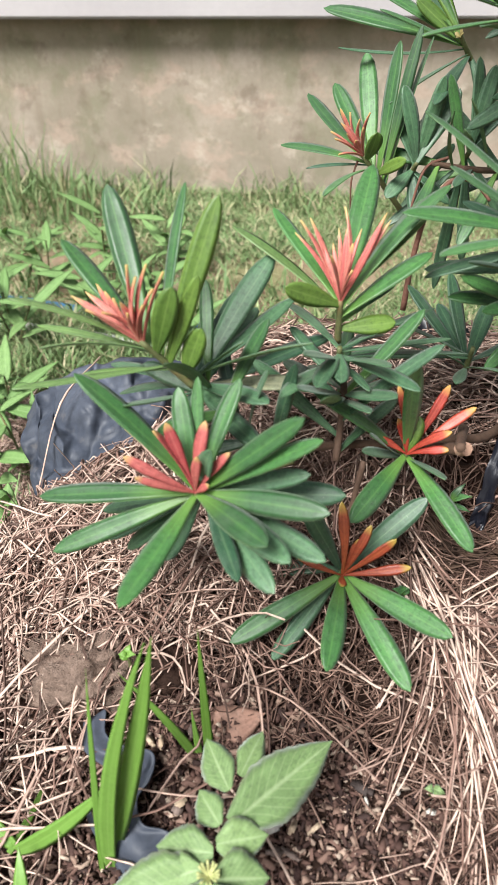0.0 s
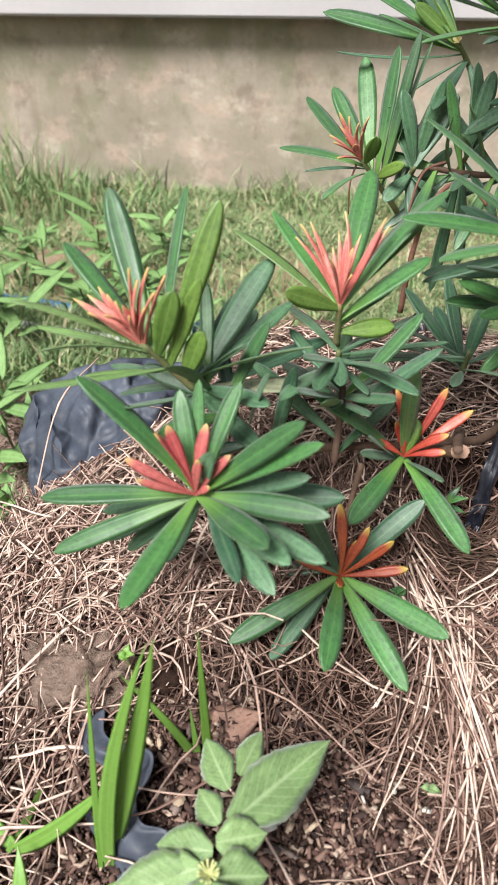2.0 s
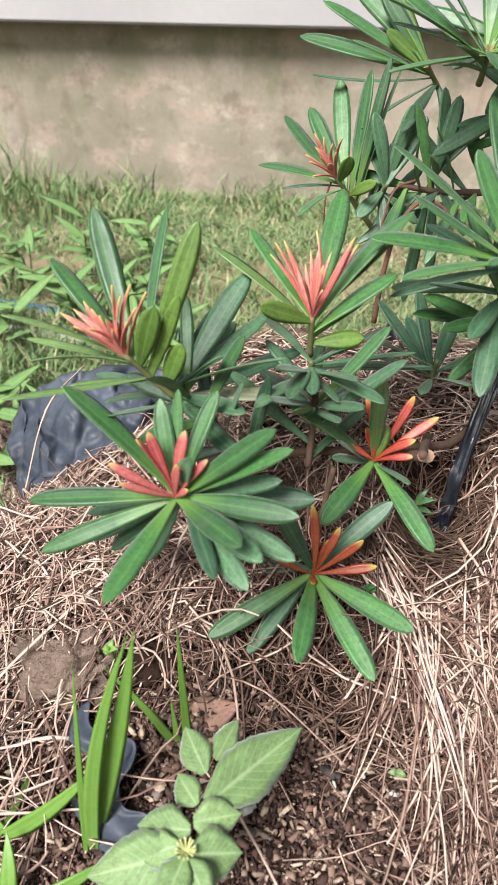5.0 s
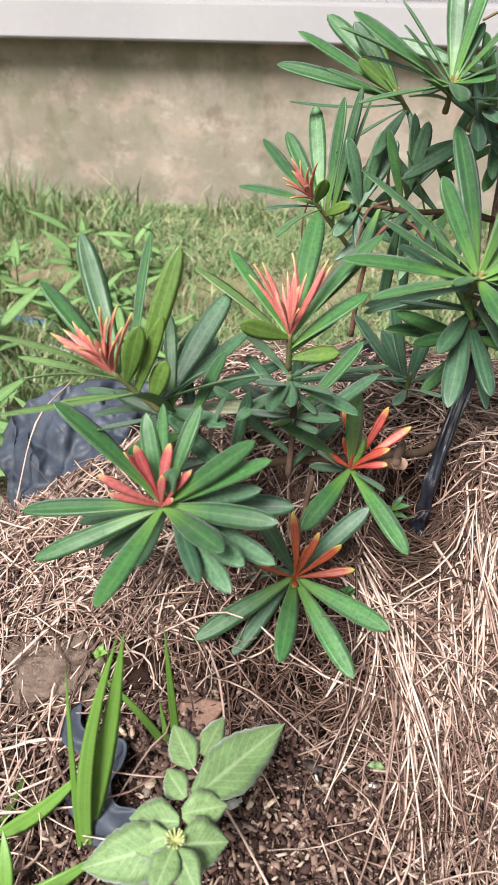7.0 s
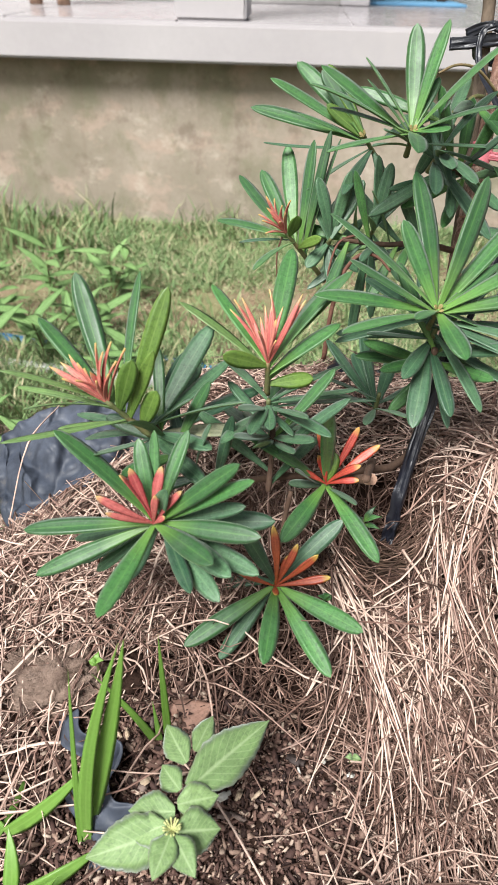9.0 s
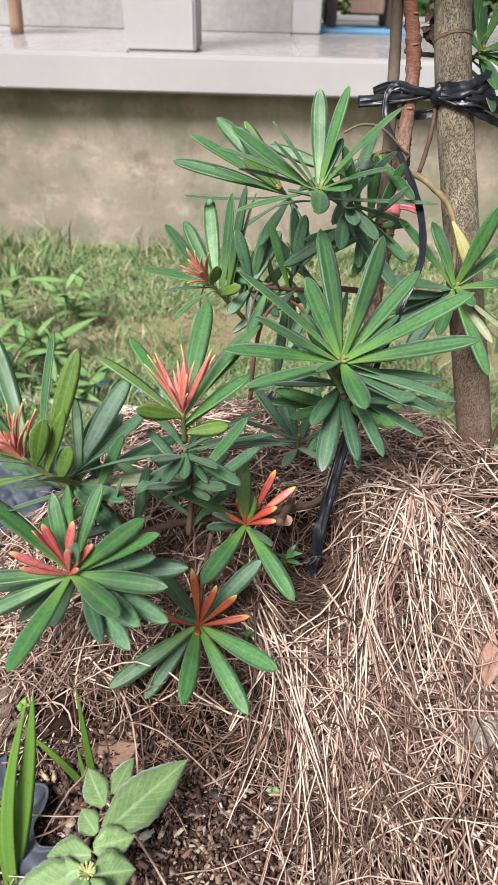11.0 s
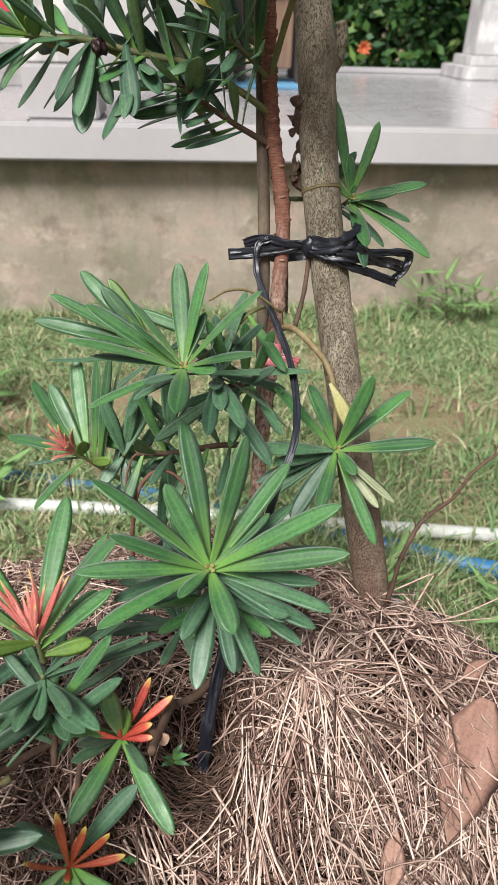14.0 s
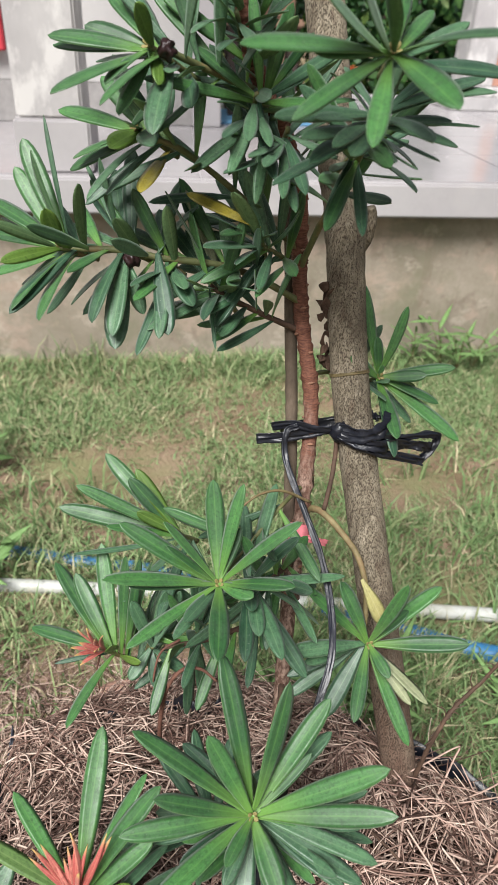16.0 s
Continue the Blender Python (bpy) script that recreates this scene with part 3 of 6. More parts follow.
# ---------- house ----------
def house():
    h = thing("house", (0.3, 2.7, 0), "white porch on a stained plaster foundation", "house")
    bm = bmesh.new()
    nx, nz = 60, 10
    grid = [[bm.verts.new((-4 + 10 * i / nx, 2.7 + 0.006 * noise.noise((i * 0.7, j * 0.9, 0)), -0.05 + 0.66 * j / nz)) for i in range(nx + 1)] for j in range(nz + 1)]
    back = [[bm.verts.new((v.co.x, 2.95, v.co.z)) for v in row] for row in (grid[0], grid[-1])]
    for j in range(nz):
        for i in range(nx):
            bm.faces.new((grid[j][i], grid[j][i + 1], grid[j + 1][i + 1], grid[j + 1][i]))
    for i in range(nx):
        bm.faces.new((grid[-1][i], grid[-1][i + 1], back[1][i + 1], back[1][i]))
        bm.faces.new((back[0][i], back[0][i + 1], back[1][i + 1], back[1][i]))
    part("foundation", bm_mesh("foundation", bm, M_PLASTER, True), h, "water-stained grey brown plaster foundation")
    part("porch_slab", block("porch_slab", (-4, 2.6, 0.597), (6, 5.45, 0.716), M_WHITE, 0.008), h, "white painted slab edge")
    # floor tiles
    tw = 0.595
    for i in range(14):
        for j in range(5):
            x0, y0 = -3.9 + i * 0.6, 2.625 + j * 0.56
            me = block("tile", (x0, y0, 0.714), (x0 + tw, y0 + 0.556, 0.722), M_FLOOR, 0.0015)
            part("tile", me, h)
    # left column with its base
    base = part("column_base", block("column_base", (-0.312, 2.64, 0.722), (-0.066, 2.9, 0.888), M_WHITE, 0.008), h)
    part("column", block("column", (-0.3, 2.652, 0.888), (-0.086, 2.885, 3.0), M_COLUMN, 0.008), h, "white marbled column")
    # grey panelled wall at the back of the porch
    part("back_wall", block("back_wall", (-4, 3.86, 0.90), (0.30, 3.98, 3.0), M_BACKWALL, 0.004), h)
    part("skirting", block("skirting", (-4, 3.845, 0.722), (0.30, 3.98, 0.90), M_SKIRT, 0.004), h, "grey skirting band")
    part("wall_end", block("wall_end", (0.30, 3.82, 0.722), (0.44, 3.98, 3.0), M_WHITE, 0.006), h)
    # right column on a stepped plinth
    part("plinth", block("plinth", (2.02, 4.9, 0.722), (2.85, 5.35, 0.80), M_COLUMN, 0.006), h)
    part("plinth_upper", block("plinth_upper", (2.08, 4.95, 0.80), (2.8, 5.3, 0.86), M_COLUMN, 0.006), h)
    part("column", block("column", (2.12, 5.0, 0.86), (2.32, 5.25, 3.0), M_COLUMN, 0.006), h)
    part("door_jamb", block("door_jamb", (2.32, 5.02, 0.86), (2.42, 5.2, 3.0), M_SALMON, 0.006), h, "salmon painted jamb")
    for i in range(16):
        x = 2.43 + i * 0.024
        part("screen_slat", block("screen_slat", (x, 5.06, 0.87), (x + 0.016, 5.09, 3.0), M_SCREEN, 0.002), h)
    part("kerb", block("kerb", (0.6, 5.36, 0.722), (4.5, 5.45, 0.755), M_WHITE, 0.006), h)


house()


def porch_things():
    # Chair shape added in place of a dark brown door opening.
    d = thing("opening_standin", (0.75, 4.3, 0.722), "chair-shaped stand-in for a dark brown opening behind the porch", "chair")
    for x, y in ((0.5, 4.2), (0.82, 4.2), (0.5, 4.5), (0.82, 4.5)):
        part("leg", block("leg", (x, y, 0.735), (x + 0.05, y + 0.05, 1.15), M_DARKWOOD, 0.006), d)
    part("seat", block("seat", (0.48, 4.18, 1.15), (0.89, 4.57, 1.19), M_BROWNWOOD, 0.01), d)
    part("backrest", block("backrest", (0.48, 4.53, 1.19), (0.89, 4.57, 1.7), M_BROWNWOOD, 0.01), d)
    part("apron", block("apron", (0.62, 4.22, 0.8), (0.8, 4.25, 1.13), M_BROWNWOOD, 0.006), d)
    tagged(new("door_mat", block("door_mat", (0.42, 3.95, 0.722), (0.93, 4.5, 0.735), M_BLUEMAT, 0.004)), "blue woven mat on the porch floor", "mat")
    c = thing("stool", (-0.95, 3.3, 0.722), "brown wooden stool on the porch", "stool")
    for x in (-1.02, -0.9):
        v, f = tube_data(spline([(x, 3.3, 0.722), (x + 0.01, 3.3, 0.9), (x, 3.3, 1.1)], 5), 0.028, 10, 0.02, 3)
        part("leg", mesh("leg", v, f, M_BROWNWOOD), c)
    part("seat", block("seat", (-1.12, 3.15, 1.1), (-0.8, 3.45, 1.14), M_BROWNWOOD, 0.012), c)
    tagged(new("red_board", block("red_board", (-0.95, 3.8, 1.02), (-0.55, 3.84, 1.5), M_RED, 0.006)), "red board leaning on the porch wall", "board")


porch_things()


def bush(at, rx, rz, seed, label, n=2600, size=0.1):
    rnd = random.Random(seed)
    b = thing("bush", at, label, "bush", "bushes behind the porch")
    for k in range(4):
        a = k * 1.6
        tip = (at[0] + math.cos(a) * rx * 0.5, at[1] + math.sin(a) * rx * 0.4, at[2] + rz * 1.1)
        part("stem", tube("stem", [at, ((at[0] + tip[0]) / 2 + 0.03, (at[1] + tip[1]) / 2, at[2] + rz * 0.6), tip], 0.02, 0.008, M_BRANCH, 6, 4), b)
    verts, faces = [], []
    clumps = [(rnd.gauss(0, 0.5), rnd.gauss(0, 0.5), rnd.uniform(-0.7, 1.0)) for _ in range(26)]
    for i in range(n):
        c = clumps[i % len(clumps)]
        p = Vector((at[0] + rx * (c[0] + rnd.gauss(0, 0.18)), at[1] + rx * (c[1] + rnd.gauss(0, 0.18)), at[2] + rz * (1 + c[2] + rnd.gauss(0, 0.15))))
        d = Vector((rnd.gauss(0, 1), rnd.gauss(0, 1), rnd.gauss(0.2, 0.7))).normalized() * size * rnd.uniform(0.6, 1.5)
        s = d.cross(Vector((rnd.gauss(0, 1), rnd.gauss(0, 1), rnd.gauss(0, 1)))).normalized() * size * 0.3
        k = len(verts)
        verts.extend([p, p + d * 0.5 + s, p + d, p + d * 0.5 - s])
        faces.append((k, k + 1, k + 2, k + 3))
    tagged(part("foliage", mesh("foliage", verts, faces, M_BUSH, False), b), kind="stuff")
    return b


def garden():
    for i, (x, y, rx, rz) in enumerate(((0.9, 6.6, 0.6, 0.8), (1.7, 6.9, 0.7, 0.75), (2.4, 6.6, 0.6, 0.9), (3.3, 7.0, 0.7, 0.9), (1.3, 8.2, 0.8, 1.3), (2.8, 8.4, 0.9, 1.4))):
        bush((x, y, 0.0), rx, rz, 40 + i, "dense dark green garden bush behind the porch")
    f = thing("flower_head", (1.62, 6.1, 0.85), "orange flower on a garden bush", "flower")
    for k in range(9):
        a = k * 2 * math.pi / 9
        part("petal", blade("petal", (1.62, 6.1, 0.85), (math.cos(a) * 0.06, -0.03, math.sin(a) * 0.06), Vector((0, -1, 0.2)), 0.035, 0.01, [M_FLOWER, M_FLOWER], "oval", segs=4), f)


garden()


# ---------- pipes on the lawn ----------
def pipes():
    p = thing("water_pipe", (0.3, 1.33, 0.02), "white plastic water pipe lying across the grass", "pipe")
    part("pipe", tube("pipe", [(-1.6, 1.66, -0.01), (-0.6, 1.48, 0.004), (0.1, 1.37, 0.022), (0.6, 1.29, 0.024), (1.0, 1.23, 0.024), (2.2, 1.05, 0.02)], 0.017, 0.017, M_PIPE, 14, 8, 0.0), p)
    for x, y in ((0.35, 1.328), (-0.85, 1.527)):
        part("coupling", tube("coupling", [(x - 0.03, y + 0.005, 0.023), (x, y, 0.023), (x + 0.03, y - 0.005, 0.023)], 0.021, 0.021, M_PIPE, 14, 2, 0.0), p)
    q = thing("blue_hose", (0.3, 1.3, 0.02), "blue plastic pipe lying beside the white pipe", "pipe")
    part("pipe", tube("pipe", [(-1.2, 1.74, -0.012), (-0.5, 1.6, -0.004), (-0.23, 1.54, 0.008), (0.0, 1.49, -0.002), (0.13, 1.45, 0.008), (0.45, 1.32, 0.004), (0.72, 1.205, 0.02), (0.9, 1.13, 0.02), (1.6, 0.95, 0.012)], 0.02, 0.02, M_BLUEPVC, 14, 8, 0.0), q)


pipes()


# ---------- mulch heap and bag ----------
def mulch():
    n = 230
    xs = [-0.6 + 1.75 * i / n for i in range(n + 1)]
    ys = [-0.75 + 1.95 * i / n for i in range(n + 1)]
    verts = [(x, y, soil_height(x, y)) for y in ys for x in xs]
    faces = [(j * (n + 1) + i, j * (n + 1) + i + 1, (j + 1) * (n + 1) + i + 1, (j + 1) * (n + 1) + i) for j in range(n) for i in range(n)]
    tagged(new("soil_mound", mesh("soil_mound", verts, faces, M_SOIL)), "dark brown soil heaped round the shrub", "soil", kind="stuff")


mulch()


def hollow(x, y):
    """How bare the hollows in the mulch are."""
    k = 1.0
    for hx, hy, s, d in ((0.16, 0.336, 0.0036, 0.95), (0.105, 0.315, 0.0022, 0.8), (0.236, 0.466, 0.0026, 0.96), (0.024, 0.322, 0.0028, 0.94), (0.205, 0.415, 0.0024, 0.8)):
        k *= 1 - d * math.exp(-((x - hx) ** 2 + (y - hy) ** 2) / s)
    return k


def strands(name, label, mat, count, seed, area, length, radius, comb, lift, curl, wavy=0.1, accept=None):
    """Loose dry stalks lying on the heap; comb: how far they follow the slope outwards from its top."""
    rnd = random.Random(seed)
    verts, faces = [], []
    made = 0
    while made < count:
        x, y = rnd.uniform(*area[0]), rnd.uniform(*area[1])
        if accept and rnd.random() > accept(x, y):
            continue
        made += 1
        L, r = rnd.uniform(*length), rnd.uniform(*radius)
        out = math.atan2(y - 0.54, x - 0.36)
        a = out + rnd.gauss(0, 0.5) if rnd.random() < comb(x, y) else rnd.random() * 6.283
        off = rnd.uniform(*lift)
        tilt = rnd.gauss(0, 0.12)
        bend = rnd.gauss(0, curl)
        pts = []
        n = 9
        kink = rnd.choice((0, 0, 0, 0, 1, -1)) * rnd.uniform(0.3, 1.0)
        at_kink = rnd.randint(2, 6)
        ca, sa = math.cos(a) * L * 0.5, math.sin(a) * L * 0.5
        z0, z1 = mound_height(x - ca, y - sa), mound_height(x + ca, y + sa)
        stiff = rnd.uniform(0.25, 0.9)
        wave, phase = rnd.gauss(0, wavy), rnd.random() * 6
        for i in range(n):
            s = i / (n - 1) - 0.5
            if i == 0:
                px, py = x - ca, y - sa
            else:
                px, py = px + math.cos(a) * L / (n - 1), py + math.sin(a) * L / (n - 1)
            h = mound_height(px, py)
            pts.append(Vector((px, py, max(h - 0.008, h * (1 - stiff) + (z0 + (z1 - z0) * (s + 0.5)) * stiff) + off + tilt * s * L + 0.004 * math.sin(s * 9 + bend * 5))))
            a += bend / n + wave * math.sin(i * 1.1 + phase) + (kink if i == at_kink else 0.0)
        if mat is M_STRAW and sum(gully(p.x, p.y) for p in pts) > 0.5 and rnd.random() < 0.97:
            continue
        ref = Vector((rnd.gauss(0, 1), rnd.gauss(0, 1), 1.5))
        k = len(verts)
        for i, p in enumerate(pts):
            d = (pts[min(i + 1, n - 1)] - pts[max(i - 1, 0)]).normalized()
            u = d.cross(ref).normalized()
            v = d.cross(u)
            w = r * (1 - 0.5 * abs(i / (n - 1) - 0.4))
            verts.extend([p + u * w, p - u * w * 0.6 + v * w * 0.5, p - u * w * 0.6 - v * w * 0.5])
        for i in range(n - 1):
            for q in range(3):
                b, c = k + i * 3 + q, k + i * 3 + (q + 1) % 3
                faces.append((b, c, c + 3, b + 3))
    return tagged(new(name, mesh(name, verts, faces, mat)), label, "mulch", kind="stuff")


strands("straw_mulch", "dry pale brown straw covering the heap", M_STRAW, 11000, 21, ((-0.32, 0.75), (0.12, 0.8)), (0.04, 0.17), (0.0006, 0.0015),
        lambda x, y: 0.12 + 0.16 * smooth01(0.22, 0.29, x) * smooth01(0.56, 0.5, y), (-0.02, 0.015), 0.9,
        accept=lambda x, y: (1 - 0.97 * chip_zone(x, y)) * hollow(x, y) * (1 - 0.55 * smooth01(0.0, 0.06, x) * smooth01(0.24, 0.18, x) * smooth01(0.4, 0.36, y)) * min(1.0, max(0.08, 0.6 + 1.7 * noise.noise((x * 24, y * 24, 4.4)))) * (1 if mound_height(x, y) > 0.15 else 0.25))
strands("straw_mulch", "pale tangled straw on the outer slope of the heap", M_STRAW, 1900, 22, ((-0.3, 0.05), (0.33, 0.56)), (0.04, 0.13), (0.0005, 0.0012),
        lambda x, y: 0.1, (0.0, 0.014), 1.4, 0.14, accept=lambda x, y: (1 - chip_zone(x, y)) * (1 if mound_height(x, y) > 0.15 else 0.2))
strands("straw_litter", "dry straw scattered on the lawn", M_STRAW, 5200, 27, ((-0.75, 0.4), (0.7, 1.22)), (0.05, 0.16), (0.0007, 0.0016),
        lambda x, y: 0.0, (0.002, 0.02), 0.5, accept=lambda x, y: smooth01(-0.75, -0.5, x) * smooth01(0.4, 0.3, x) * smooth01(1.22, 1.12, y))
strands("rootlets", "fine dark brown tangled rootlets in the mulch", M_ROOT, 3200, 23, ((0.0, 0.32), (0.26, 0.52)), (0.04, 0.1), (0.0004, 0.0011),
        lambda x, y: 0.2, (-0.012, 0.008), 2.6, 0.2, accept=lambda x, y: (1 - 0.9 * chip_zone(x, y)) * (0.4 + 0.6 * hollow(x, y)) * (1 - 0.6 * gully(x, y)))
strands("thick_straw", "broad pale grass stalks lying on the heap", M_STRAW, 420, 29, ((-0.25, 0.65), (0.2, 0.72)), (0.08, 0.26), (0.0011, 0.0017),
        lambda x, y: 0.55, (0.002, 0.014), 0.6, accept=lambda x, y: (1 - 0.9 * chip_zone(x, y)) * hollow(x, y))


def bundle(label, at, away, spread, count, length, scatter, seed, mat=M_STRAW):
    """Stalks combed out of one spot down the slope."""
    rnd = random.Random(seed)
    verts, faces = [], []
    for i in range(count):
        x, y = at[0] + rnd.gauss(0, scatter), at[1] + rnd.gauss(0, scatter)
        a, L, r = away + rnd.gauss(0, spread), rnd.uniform(*length), rnd.uniform(0.0006, 0.0014)
        bend, off, n = rnd.gauss(0, 0.5), rnd.uniform(0.0, 0.016), 9
        pts = []
        for k in range(n):
            h = mound_height(x, y)
            lift = h + off + 0.006 * math.sin(math.pi * k / (n - 1))
            pts.append(Vector((x, y, lift if k == 0 else max(h + 0.002, 0.55 * lift + 0.45 * (pts[-1].z - 0.3 * L / n)))))
            x, y = x + math.cos(a) * L / n, y + math.sin(a) * L / n
            a += bend / n + rnd.gauss(0, 0.06)
        k0 = len(verts)
        v, fc = tube_data(pts, [r * (1 - 0.4 * k / n) for k in range(n)], 4, 0.1, i)
        verts.extend(v)
        faces.extend(tuple(k0 + q for q in face) for face in fc)
    tagged(new("straw_bundle", mesh("straw_bundle", verts, faces, mat)), label, "mulch", kind="stuff")


bundle("pale straw fanning out from one clump down the heap", (0.357, 0.502), -1.7, 0.95, 55, (0.04, 0.18), 0.018, 41)
bundle("reddish straw radiating from the top of the clump", (0.357, 0.512), 1.5, 1.4, 50, (0.03, 0.08), 0.01, 42)
bundle("pale combed straw running down the slope", (0.235, 0.37), -1.35, 0.3, 40, (0.08, 0.2), 0.022, 43)
bundle("straw drawn out along the heap's edge", (0.305, 0.45), -1.5, 0.25, 40, (0.06, 0.17), 0.018, 44)
bundle("broad flattened straw laid down the slope", (0.196, 0.41), -1.14, 0.12, 30, (0.09, 0.2), 0.008, 45)
bundle("dark brown fibres lying across the hollow", (0.215, 0.455), 0.0, 0.3, 70, (0.04, 0.08), 0.014, 46, M_BRANCH)
bundle("dry straw leaning on the foot of the stake", (0.44, 0.58), 1.5, 0.9, 26, (0.03, 0.07), 0.016, 47)


def chips():
    rnd = random.Random(31)
    verts, faces = [], []
    made = 0
    while made < 21000:
        x, y = rnd.uniform(-0.2, 0.5), rnd.uniform(0.08, 0.42)
        if rnd.random() > 0.02 + chip_zone(x, y):
            continue
        made += 1
        L = rnd.choice((0.002, 0.003, 0.004, 0.005, 0.006, 0.008, 0.01, 0.012)) * rnd.uniform(0.7, 1.3)
        m = Matrix.Translation((x, y, soil_height(x, y) + rnd.uniform(-0.001, 0.006))) @ Euler((rnd.gauss(0, 0.6), rnd.gauss(0, 0.6), rnd.random() * 6.28)).to_matrix().to_4x4()
        w, t = max(0.0013, L * rnd.uniform(0.16, 0.5)), max(0.001, L * rnd.uniform(0.15, 0.3))
        k = len(verts)
        for sx, sy, sz in ((-.8, -.5, -1), (.8, -.7, -1), (.6, .8, -1), (-.9, .6, -1), (-.5, -.5, 1), (.9, -.5, 1), (.5, .4, 1), (-.9, .5, 1)):
            verts.append(m @ Vector((sx * L * 0.5 * rnd.uniform(0.75, 1.2), sy * w * 0.6 * rnd.uniform(0.6, 1.3), sz * t * 0.5)))
        for f in ((0, 3, 2, 1), (4, 5, 6, 7), (0, 1, 5, 4), (1, 2, 6, 5), (2, 3, 7, 6), (3, 0, 4, 7)):
            faces.append(tuple(k + i for i in f))
    tagged(new("wood_chips", mesh("wood_chips", verts, faces, M_CHIP, True)), "reddish brown wood chips and crumbs on the soil", "mulch", kind="stuff")


chips()


def lump(name, at, size, mat, seed, label, category):
    bm = bmesh.new()
    bmesh.ops.create_icosphere(bm, subdivisions=5, radius=1)
    for v in bm.verts:
        k = 1 + 0.35 * noise.noise(v.co * 1.4 + Vector((seed, 0, 0))) + 0.3 * noise.noise(v.co * 3.4 + Vector((0, seed, 0))) + 0.16 * noise.noise(v.co * 9) + 0.08 * noise.noise(v.co * 22)
        v.co = Vector(at) + Vector((v.co.x * size[0], v.co.y * size[1], v.co.z * size[2])) * k
    tagged(new(name, bm_mesh(name, bm, mat, True)), label, category)


lump("clay_lump", (-0.044, 0.322, 0.364), (0.047, 0.03, 0.032), M_ROCK, 3, "dry crumbly clay lump half buried in the straw", "clod")
lump("soil_clod", (0.012, 0.338, 0.366), (0.03, 0.018, 0.024), M_SOIL, 8, "dark damp clod of soil under the straw", "clod")
lump("grey_stone", (0.41, 0.343, 0.352), (0.022, 0.017, 0.018), M_STONE, 5, "small grey brown stone in the straw", "stone")


def grow_bag():
    b = thing("grow_bag", (0.2, 0.45, 0.0), "black plastic grow bag with a wrinkled torn rim", "grow bag")

    def flap(name, pts, h0, h1, mat, wob, seed, n=40, lean=0.0, torn=0.5):
        path = spline(pts, n // (len(pts) - 1))
        verts, faces = [], []
        rows = 9
        for i, p in enumerate(path):
            out = Vector((p.x - 0.2, p.y - 0.45, 0)).normalized()
            for r in range(rows):
                s = r / (rows - 1)
                z = p.z - h0 + (h0 + h1) * s
                k = wob * noise.noise((i * 0.08 + seed, s * 1.3, seed)) + wob * 0.3 * noise.noise((i * 0.19, s * 3, seed))
                roll_out = lean * s * s
                verts.append(Vector((p.x, p.y, z + wob * torn * (noise.noise((i * 0.1, seed, 1)) + 0.5 * noise.noise((i * 0.37, seed, 2))) * s)) + out * (k + roll_out))
        m = len(path)
        for i in range(m - 1):
            for r in range(rows - 1):
                a = i * rows + r
                faces.append((a, a + 1, a + rows + 1, a + rows))
        me = mesh(name, verts, faces, mat)
        ob = part(name, me, b)
        mod = ob.modifiers.new("thickness", "SOLIDIFY")
        mod.thickness = 0.0015
        return ob

    flap("rim_back", [(0.0, 0.745, 0.4), (0.1, 0.745, 0.425), (0.19, 0.735, 0.447), (0.25, 0.735, 0.45), (0.31, 0.735, 0.44), (0.38, 0.745, 0.41), (0.45, 0.75, 0.375), (0.53, 0.67, 0.375), (0.58, 0.58, 0.38), (0.6, 0.48, 0.375)], 0.12, 0.008, M_TAPE, 0.03, 1, 140, 0.0, 1.3)
    def sheet(name, first, second, rise, seed, crumple, rows=16, steps=7):
        """A crumpled sheet of plastic draped between two edges."""
        e0, e1 = spline(first, steps), spline(second, steps)
        verts, faces = [], []
        for i, (p, q) in enumerate(zip(e0, e1)):
            for r in range(rows):
                s = r / (rows - 1)
                v = p.lerp(q, s)
                ridge = abs(noise.noise((v.x * 24 + seed, v.y * 19, v.z * 30))) * 1.6 - 0.4 + 0.35 * abs(noise.noise((v.x * 80, v.y * 70 + seed, v.z * 85)))
                verts.append(v + Vector((0.25, -0.6, 0.75)) * (rise * math.sin(math.pi * s) ** 2 + crumple * ridge) + Vector((0.5, 0, 0.3)) * crumple * noise.noise((v.x * 50, seed, v.z * 60)))
        for i in range(len(e0) - 1):
            for r in range(rows - 1):
                k = i * rows + r
                faces.append((k, k + 1, k + rows + 1, k + rows))
        ob = part(name, mesh(name, verts, faces, M_BAG), b)
        ob.modifiers.new("thickness", "SOLIDIFY").thickness = 0.0012

    flap("rim_right", [(0.49, 0.71, 0.38), (0.54, 0.66, 0.385), (0.585, 0.59, 0.395), (0.61, 0.51, 0.39), (0.62, 0.43, 0.375)], 0.1, 0.004, M_TAPE, 0.014, 4, 60, 0.02, 0.9)
    sheet("rim_side", [(-0.2, 0.58, 0.415), (-0.168, 0.59, 0.452), (-0.13, 0.6, 0.47), (-0.094, 0.61, 0.474), (-0.06, 0.615, 0.476), (-0.02, 0.63, 0.46), (-0.005, 0.68, 0.44), (-0.008, 0.74, 0.44)],
          [(-0.15, 0.475, 0.395), (-0.118, 0.46, 0.405), (-0.086, 0.456, 0.41), (-0.06, 0.47, 0.42), (-0.045, 0.5, 0.43), (-0.01, 0.54, 0.425), (0.01, 0.62, 0.42), (0.012, 0.7, 0.42)], 0.008, 5, 0.022, 40, 16)
